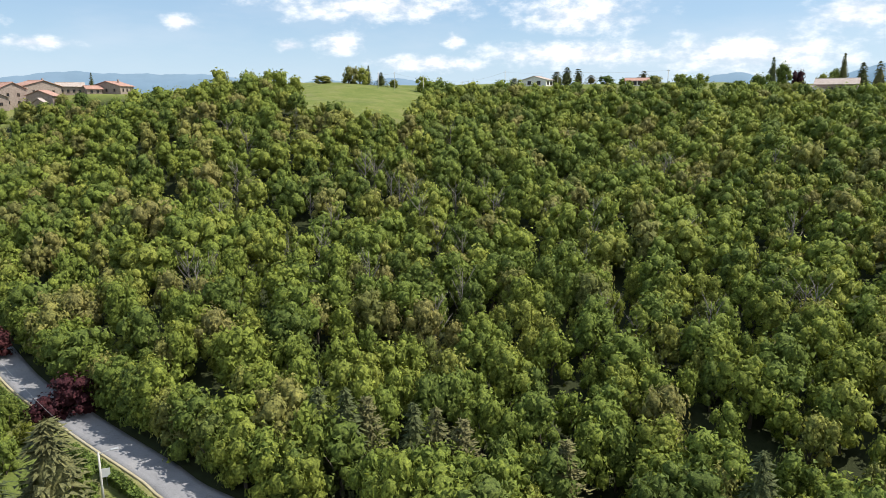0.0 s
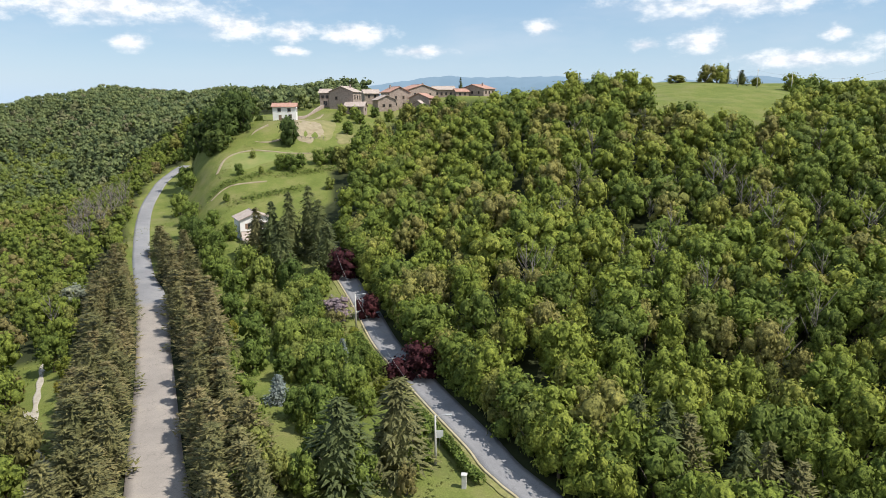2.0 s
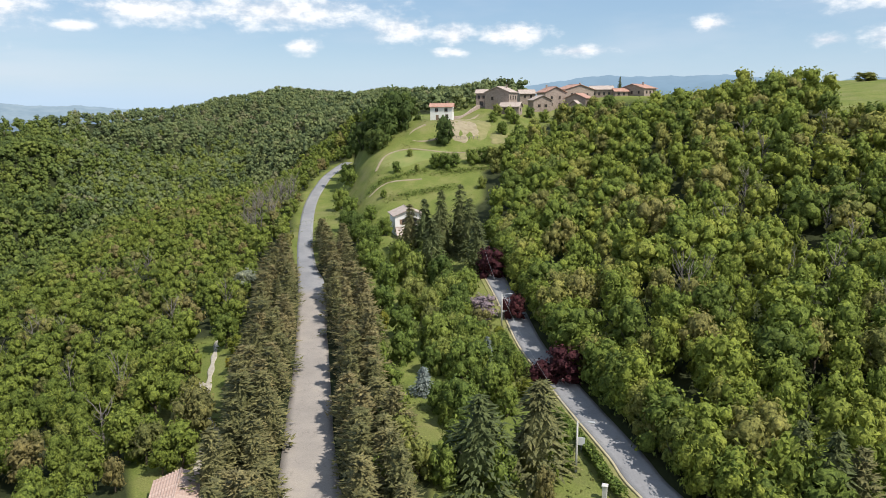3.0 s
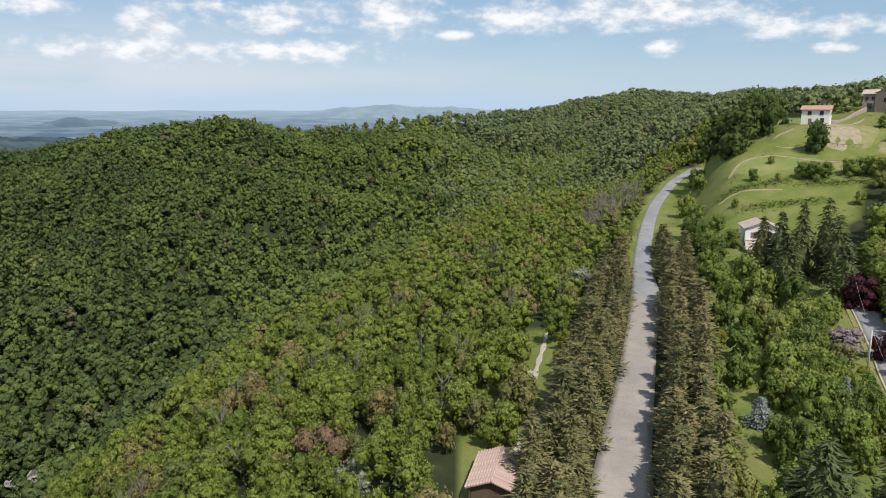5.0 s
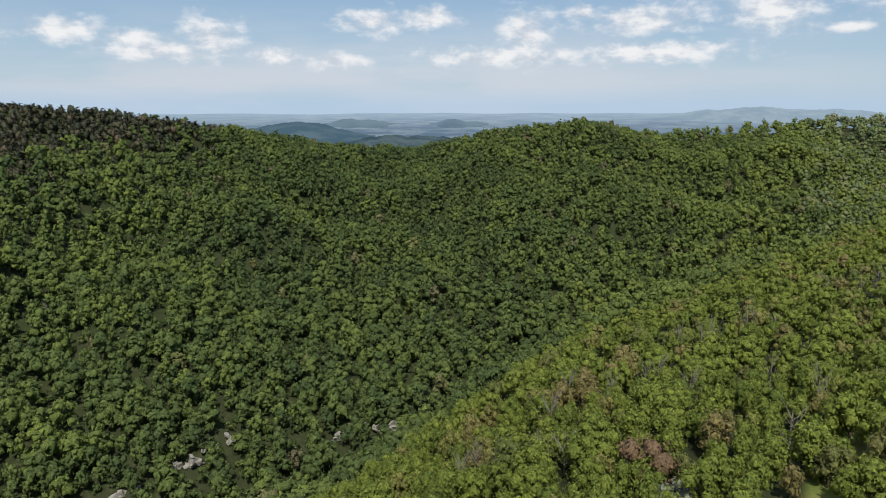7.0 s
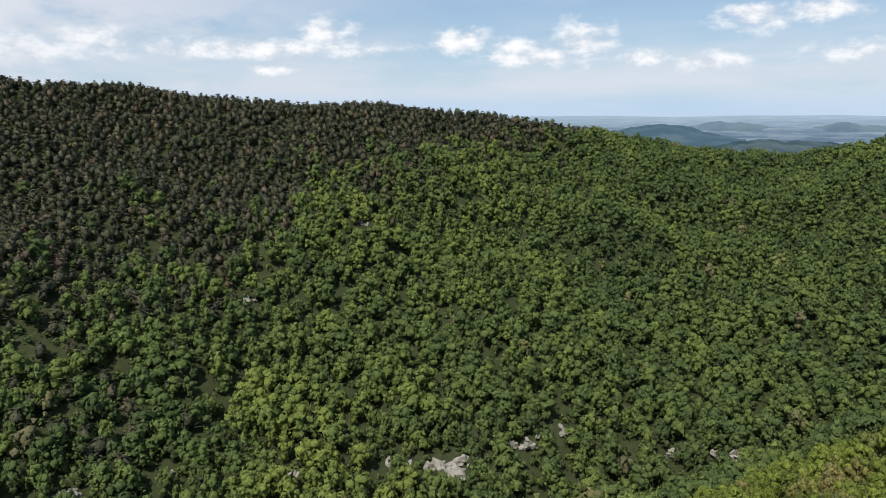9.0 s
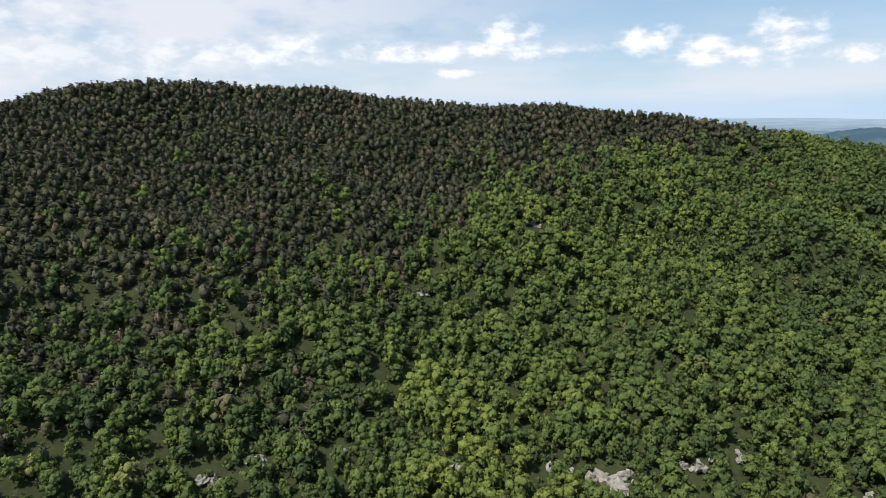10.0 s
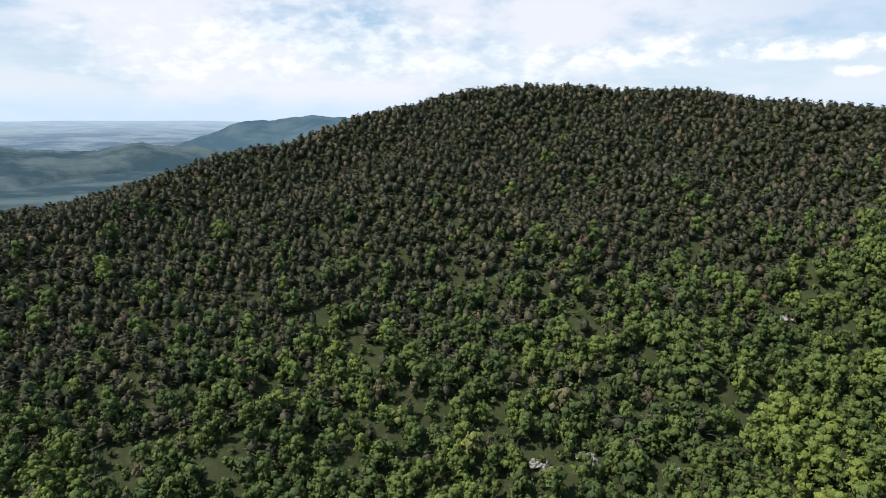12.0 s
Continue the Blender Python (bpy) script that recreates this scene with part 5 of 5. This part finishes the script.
plant("spruce", 26.4, 362, 1.8, 4.0, "dark conifer behind the village")

# trees of the hilltop: kind, bearing, distance, radius, height factor
for kind, b, r, s, h in (("young", 9.5, 318, 4.6, 1.7), ("oak", 7.6, 318, 4.0, 3.9), ("oak", 6.7, 320, 4.0, 3.8), ("spruce", 6.0, 322, 1.3, 3.7), ("spruce", 5.0, 324, 2.4, 2.7),
                         ("tree", 4.0, 330, 2.4, 2.0), ("oak", 1.6, 312, 3.6, 3.7), ("tree", -0.7, 314, 3.2, 1.5), ("tree", -1.6, 316, 2.8, 1.4), ("oak", -3.9, 296, 4.2, 3.4),
                         ("silver", -5.7, 322, 3.6, 2.2), ("spruce", -9.1, 318, 3.4, 2.8), ("spruce", -9.9, 322, 3.0, 3.6), ("pine", -10.8, 320, 2.6, 3.1), ("pine", -11.8, 318, 2.6, 1.7),
                         ("tree", -13.1, 322, 3.8, 2.0), ("tree", -14.3, 326, 2.6, 1.5), ("pine", -15.8, 330, 3.0, 2.6), ("tree", -16.6, 324, 3.4, 2.3), ("tree", -18.6, 322, 3.8, 2.5),
                         ("oak", -20.0, 320, 3.6, 2.8), ("young", -22.0, 318, 2.6, 1.2), ("oak", -24.0, 304, 4.8, 4.4), ("spruce", -24.9, 316, 2.0, 5.4), ("plum", -26.7, 314, 3.2, 4.6),
                         ("oak", -25.6, 322, 3.6, 4.6), ("tree", -28.2, 318, 4.0, 3.6), ("spruce", -29.4, 324, 1.9, 5.6), ("tree", -28.9, 322, 3.0, 4.0), ("spruce", -30.6, 314, 3.0, 5.0),
                         ("spruce", -31.6, 310, 2.6, 5.2), ("spruce", -32.4, 312, 2.8, 5.0), ("spruce", -33.4, 308, 2.8, 4.6), ("tree", -26.0, 300, 3.2, 2.6), ("tree", -22.8, 316, 3.2, 1.7)):
    if kind in ("spruce", "pine"):
        s, h = s * 1.35, h * 0.85
    plant(kind, b, r, s, h, {"young": "pale green shrub on the hilltop", "oak": "round green tree on the hilltop", "spruce": "dark pointed conifer on the hilltop", "tree": "green tree on the hilltop",
                             "pine": "dark pine on the hilltop", "silver": "thin grey-green tree on the hilltop", "plum": "dark purple tree on the hilltop"}[kind])

# the dry brown tree and the silvery willows on the near slope
plant("rust", 79.4, 82, 4.4, 3.8, "brown half-dry tree among green trees")
for b, r, s in ((77.6, 74, 2.4), (75.6, 73, 2.6), (76.6, 70, 2.2)):
    plant("silver", b, r, s, 1.8, "silvery green willow on the slope")
plant("silver", 56.8, 158, 3.4, 2.6, "silvery green willow beside the pines")


def bare_tree(bearing, r, radius, tall):
    p = at(bearing, r)
    if far_from(ROAD_LINE, p.x, p.y) < 6:
        return
    root = thing("bare_tree", pose(p.x, p.y, p.z - 0.2, 0, 0, random.random() * 360), "pale leafless tree standing among green trees", "tree", "leafless trees")
    part("limbwork", random.choice(BARE), root, m=Matrix.Diagonal((radius, radius, tall, 1)))


for k in range(56):
    b, r = random.uniform(-30, 21), random.uniform(100, 205)
    bare_tree(b, r, random.uniform(2.0, 3.0), random.uniform(3.2, 4.3))
for k in range(26):
    b = random.uniform(56, 96)
    bare_tree(b, random.uniform(75, 90) + (96 - b) * random.uniform(0.5, 4.0), random.uniform(1.5, 2.4), random.uniform(2.8, 3.9))
for k in range(48):
    bare_tree(random.uniform(52.6, 57) - 0.012 * k, random.uniform(215, 290), random.uniform(2.0, 3.0), random.uniform(3.0, 4.6))

# ---------------------------------------------------------------- lane side: lamps, sign, hedge, kerb


def street_lamp(bearing, r, turn, tall=6.0):
    p = at(bearing, r)
    root = thing("street_lamp", pose(p.x, p.y, p.z, 0, 0, turn), "pale grey concrete street lamp with one arm beside the lane", "street lamp", "street lamps")
    part("pole", tube("pole", CONCRETE, [(0, 0, -0.4), (0, 0, 3), (0, 0, tall)], [0.15, 0.125, 0.095], 9), root)
    part("arm", tube("arm", STEEL, [(0, 0, tall - 0.25), (0.5, 0, tall - 0.02), (1.2, 0, tall + 0.05)], [0.045, 0.04, 0.035], 6), root)
    head = part("lamp_head", box("lamp_head", STEEL, 1.1, 1.85, -0.15, 0.15, tall, tall + 0.13, bevel=0.04), root)
    part("lens", box("lens", LENS, 1.2, 1.78, -0.11, 0.11, tall - 0.035, tall - 0.004, bevel=0.01), head)
    return p + Vector((0, 0, tall - 0.1))


a = street_lamp(28.6, 71.5, 28)
b = street_lamp(35.4, 117, 30)
c = at(37.4, 160, 7.0)
for k, (p, q) in enumerate(((a, b), (b, c))):
    pts = [p.lerp(q, s / 12) - Vector((0, 0, 1.3 * 4 * s / 12 * (1 - s / 12))) for s in range(13)]
    tagged(new("cable", tube("cable", STEEL, pts, [0.014] * 13, 5)), "thin dark overhead cable between street lamps", "cable", "overhead cables")

p = at(28.2, 75.5)
sign = thing("sign", pose(p.x, p.y, p.z, 0, 0, 24), "blank white roadside sign board on a post", "sign")
part("post", tube("post", STEEL, [(0, 0, -0.3), (0, 0, 1.9)], [0.04, 0.04], 7), sign)
part("board", box("board", WHITE_PAINT, -0.4, 0.4, -0.06, -0.03, 1.0, 2.0, bevel=0.01), sign, "plain white board")
p = at(26.0, 67)
pillar = thing("gate_pillar", pose(p.x, p.y, p.z, 0, 0, 20), "pale stone gate pillar with a cap", "pillar")
part("shaft", box("shaft", CONCRETE, -0.25, 0.25, -0.25, 0.25, -0.3, 1.5, bevel=0.03), pillar)
part("cap", box("cap", CONCRETE, -0.33, 0.33, -0.33, 0.33, 1.504, 1.62, bevel=0.03), pillar)


def strip(name, line, lo, hi, tall, mat, label, category, kind="", bumpy=0.0, seed=0):
    """A long low body beside a line: a hedge, a kerb or a wall."""
    rg = np.random.RandomState(seed)
    t = np.gradient(line, axis=0)
    t /= np.hypot(*t.T)[:, None]
    nrm = np.c_[-t[:, 1], t[:, 0]]
    prof = [(lo, -0.4), (lo, tall * 0.85), (lo + 0.12 * (hi - lo), tall), (hi - 0.12 * (hi - lo), tall), (hi, tall * 0.85), (hi, -0.4)]
    V = []
    for p, m in zip(line, nrm):
        for o, z in prof:
            q = p + m * (o + rg.normal(0, bumpy))
            V.append((*q, float(height(*(p + m * 0.5 * (lo + hi)))) + z + rg.normal(0, bumpy) * (z > 0)))
    F, k = [], len(prof)
    for i in range(len(line) - 1):
        for j in range(k - 1):
            F.append((k * i + j, k * i + j + 1, k * i + k + j + 1, k * i + k + j))
    me = mesh_from(name, np.array(V), np.array(F)[:, ::-1], mat, bumpy == 0)
    e = len(line) - 1
    return tagged(new(name, me), label, category, kind=kind)


LANE_FINE = polyline(LANE, 0.5)
ld = np.hypot(*LANE_FINE.T)
strip("kerb", LANE_FINE[(ld > 60) & (ld < 150)], 2.12, 2.42, 0.24, KERB, "pale yellowish kerb along the lane", "kerb", "structure")
strip("verge", LANE_FINE[(ld > 60) & (ld < 150)], 2.5, 3.3, 0.12, VERGE, "dry grass verge beside the lane", "verge", "structure", 0.03, 4)


def leafy(name, x, y, z, size, mat, label, category, kind="", seed=0, up=0.6):
    """A body of small leaves at given places."""
    rg = np.random.RandomState(seed)
    c = np.c_[x, y, z]
    d = rg.normal(0, 0.6, c.shape)
    d[:, 2] = np.abs(d[:, 2]) + up
    V = leaf_tris(rg, c, d, size)
    me = mesh_from(name, V, np.arange(len(V)).reshape(-1, 3), mat)
    put(me, "tint", np.repeat(0.01 + rg.rand(len(x)) * 0.5, 3))
    put_soft(me, np.repeat(unit(d), 3, 0))
    return tagged(new(name, me), label, category, kind=kind)


def hedge(r0, r1, off, width, tall, seed):
    rg = np.random.RandomState(seed)
    sel = LANE_FINE[(ld > r0) & (ld < r1)]
    t = np.gradient(sel, axis=0)
    t /= np.hypot(*t.T)[:, None]
    nrm = np.c_[-t[:, 1], t[:, 0]]
    n = len(sel) * 90
    i = rg.randint(0, len(sel), n)
    q = sel[i] + nrm[i] * (off + rg.uniform(-0.5, 0.5, (n, 1)) * width) + t[i] * rg.uniform(-0.3, 0.3, (n, 1))
    z = height(q[:, 0], q[:, 1]) + tall * np.sqrt(rg.rand(n))
    leafy("hedge", q[:, 0], q[:, 1], z, 0.2, GARDEN_LEAF, "clipped green hedge along the lane", "hedge", "", seed)


hedge(70, 86, 4.2, 1.1, 1.3, 3)
hedge(98, 112, 4.4, 1.6, 1.6, 5)

# utility poles and wires on the hilltop
tops = []
for b, r, h in ((5.2, 306, 6.5), (3.9, 308, 7.5), (1.6, 302, 7.5), (0.4, 306, 8.5), (-1.6, 312, 6.5), (-5.0, 304, 8.5), (-9.2, 310, 6.5), (-17.6, 316, 7.0)):
    p = at(b, r)
    pole = thing("utility_pole", pose(p.x, p.y, p.z, 0, 0, b), "slim grey utility pole on the hilltop", "utility pole", "utility poles")
    part("pole", tube("pole", CONCRETE, [(0, 0, -0.4), (0, 0, h)], [0.17, 0.1], 7), pole)
    part("crossbar", box("crossbar", STEEL, -0.6, 0.6, -0.05, 0.05, h - 0.6, h - 0.48), pole)
    tops.append(p + Vector((0, 0, h - 0.45)))
for p, q in zip(tops, tops[1:]):
    pts = [p.lerp(q, s / 8) - Vector((0, 0, 0.6 * 4 * s / 8 * (1 - s / 8))) for s in range(9)]
    tagged(new("cable", tube("cable", STEEL, pts, [0.03] * 9, 4)), "thin overhead cable between utility poles", "cable", "overhead cables")

# ---------------------------------------------------------------- footpath, tracks and bare earth


def patch(name, bearing, r, half_b, half_r, mat, label, seed, up=0.14):
    """A patch of other ground lying on the slope, with a ragged edge."""
    rg = np.random.RandomState(seed)
    c = at(bearing, r)
    rad = radians(bearing)
    ex, ey = np.array([-math.cos(rad), -math.sin(rad)]), np.array([-math.sin(rad), math.cos(rad)])
    n = 40
    th = np.linspace(0, 6.2832, n, endpoint=False)
    edge = 1 + 0.14 * np.sin(th * 3 + rg.rand() * 6) + 0.1 * np.sin(th * 5 + rg.rand() * 6) + 0.06 * rg.normal(size=n)
    V = [(c.x, c.y, c.z + up)]
    for s in (0.2, 0.4, 0.6, 0.8, 0.94, 1.0):
        for k in range(n):
            q = np.array([c.x, c.y]) + (ex * math.cos(th[k]) * half_b + ey * math.sin(th[k]) * half_r) * s * edge[k]
            V.append((*q, float(height(*q)) + (up if s < 0.97 else -0.1)))
    F = [(0, 1 + k, 1 + (k + 1) % n) for k in range(n)]
    for s in range(5):
        o = 1 + s * n
        for k in range(n):
            j = (k + 1) % n
            F += [(o + k, o + n + k, o + n + j), (o + k, o + n + j, o + j)]
    me = mesh_from(name, V, F, mat, True)
    tagged(new(name, me), label, "ground", kind="structure")


path_line = polyline([(60.8, 60), (60.4, 72), (59.7, 84), (60.7, 92), (60.4, 104), (59.7, 120), (59.2, 134)], 1.0)
wide = 0.36 + 0.12 * np.sin(np.arange(len(path_line)) * 0.9)
ribbon("footpath", path_line, wide + 0.1, wide, PALE_EARTH, 0.10, "pale stony footpath through the glade")
patch("ground_patch", 61.1, 103, 1.4, 2.6, PALE_EARTH, "pale stony clearing beside the footpath", 2)
patch("ground_patch", 61.4, 79, 1.2, 4.0, PALE_EARTH, "pale bare earth beside the hut", 3)
patch("ground_patch", 38.8, 268, 6.0, 9.0, DRY_EARTH, "bare sandy earth below the white house", 4)
patch("ground_patch", 38.2, 276, 9.0, 14.0, DRY_GRASS, "dry mown slope beside the farmhouse", 5, 0.1)
patch("ground_patch", 43.2, 246, 13.5, 6.5, MOWN, "mown light green field on a terrace", 6, 0.1)
patch("ground_patch", 38.6, 244, 7.0, 3.4, DRY_GRASS, "dry end of the mown field", 7, 0.12)
patch("ground_patch", 35.8, 262, 4.0, 6.0, DRY_GRASS, "dry grass on the slope", 8)
ribbon("track", polyline([(46.0, 243), (45.2, 252), (43.4, 254), (41.8, 251), (40.4, 248), (38.4, 247)], 1.5), 0.42, 0.42, DRY_EARTH, 0.2, "worn pale track along the upper field")
ribbon("track", polyline([(40.2, 262), (42.0, 260), (43.1, 263), (43.0, 268), (41.8, 270)], 1.5), 0.42, 0.42, DRY_EARTH, 0.16, "worn pale track looping below the white house")
ribbon("track", polyline([(40.2, 274), (39.4, 280), (38.4, 288), (37.6, 296)], 1.5), 0.9, 0.9, DRY_EARTH, 0.16, "pale track to the farmhouse")
ribbon("track", polyline([(46.6, 226), (45.2, 228), (43.6, 227), (42.2, 226)], 1.5), 0.42, 0.42, DRY_EARTH, 0.16, "worn pale track across the lower meadow")



def fence(rows, gap, tall):
    pts = polyline(rows, gap)
    root = thing("fence", Matrix.Translation((0, 0, 0)), "low pale wooden fence on the slope", "fence")
    posts = box("fence_post", PALE_WOOD, -0.07, 0.07, -0.07, 0.07, -0.3, tall, bevel=0.01)
    zs = [float(height(*p)) for p in pts]
    for p, z in zip(pts, zs):
        part("post", posts, root, m=pose(p[0], p[1], z))
    for (p, z), (q, w) in zip(zip(pts, zs), zip(pts[1:], zs[1:])):
        part("rail", tube("rail", PALE_WOOD, [(*p, z + tall * 0.8), (*q, w + tall * 0.8)], [0.06, 0.06], 5), root)


fence([(40.0, 262), (38.8, 261), (37.4, 262)], 1.6, 1.0)


def wall_run(rows, tall, label):
    line = polyline(rows, 1.0)
    strip("garden_wall", line, -0.25, 0.25, tall, STONE, label, "wall")


wall_run([(39.6, 292), (38.2, 300), (37.4, 306)], 1.4, "low stone wall behind the white house")

# ---------------------------------------------------------------- pale rock on the valley side


def rock_block(seed):
    """One angular block of pale rock, about 1 in radius."""
    bm = bmesh.new()
    bmesh.ops.create_icosphere(bm, subdivisions=2, radius=1.0)
    shift = Vector((seed * 7.1, seed * 3.3, 0))
    for v in bm.verts:
        n = noise.cell(v.co * 2.3 + shift) - 0.5
        d = noise.fractal(v.co * 1.7 + shift, 0.9, 2.0, 4)
        v.co *= 1 + 0.3 * n + 0.35 * d
    return mesh_of("rock", bm, ROCK, False)


BLOCKS = [rock_block(k + 1) for k in range(5)]


def outcrop(bearing, r, w, tall, seed):
    """A broken rock face: angular blocks sunk in the slope."""
    rg = random.Random(seed)
    p = at(bearing, r)
    root = thing("rock_outcrop", pose(p.x, p.y, p.z, 0, 0, bearing + rg.uniform(-20, 20)), "pale crumbling rock face on the wooded slope", "rock", "pale rock outcrops")
    for k in range(8):
        m = pose(rg.uniform(-1, 1) * w, rg.uniform(-0.4, 0.4) * w, rg.uniform(-0.5, 0.45) * tall, rg.uniform(0, 360), rg.uniform(0, 360), rg.uniform(0, 360))
        part("rock_block", rg.choice(BLOCKS), root, m=m @ Matrix.Diagonal((rg.uniform(0.3, 0.6) * w, rg.uniform(0.25, 0.45) * w, rg.uniform(0.18, 0.36) * w, 1)))


for k, (b, r, w, h) in enumerate(ROCKS):
    outcrop(b, r, w, h, k + 1)

# rough grass and low scrub on the lawns and meadows
rg = np.random.RandomState(77)
n = 26000
b, r = rg.uniform(24, 63, n), np.sqrt(rg.uniform(62 ** 2, 300 ** 2, n))
x, y = -np.sin(np.radians(b)) * r, np.cos(np.radians(b)) * r
clumped = lumps(x, y, 16, 51) + lumps(x, y, 45, 52)
m = (grass_share(x, y) > 0.5) & (far_from(LANE_LINE, x, y) > 3) & (clumped > np.where(r > 175, 0.3, 0.2))
x, y = x[m], y[m]
leafy("grass", x, y, height(x, y) + 0.1, 0.27, MEADOW_LEAF, "rough tufts of meadow grass", "grass", "stuff", 8, 1.2)
for b, r, h in ((42.0, 216, 1.0), (44.0, 231, 1.1), (38.5, 230, 1.1)):
    pts = polyline([(b + 2.6, r - 1), (b, r), (b - 2.4, r + 1.5)], 0.5)
    k = len(pts) * 18
    i = rg.randint(0, len(pts), k)
    q = pts[i] + rg.normal(0, 1.5, (k, 2))
    leafy("scrub_bank", q[:, 0], q[:, 1], height(q[:, 0], q[:, 1]) + 0.7 * h * rg.rand(k), 0.28, GARDEN_LEAF, "low green scrub along a terrace bank", "scrub", "stuff", 9)
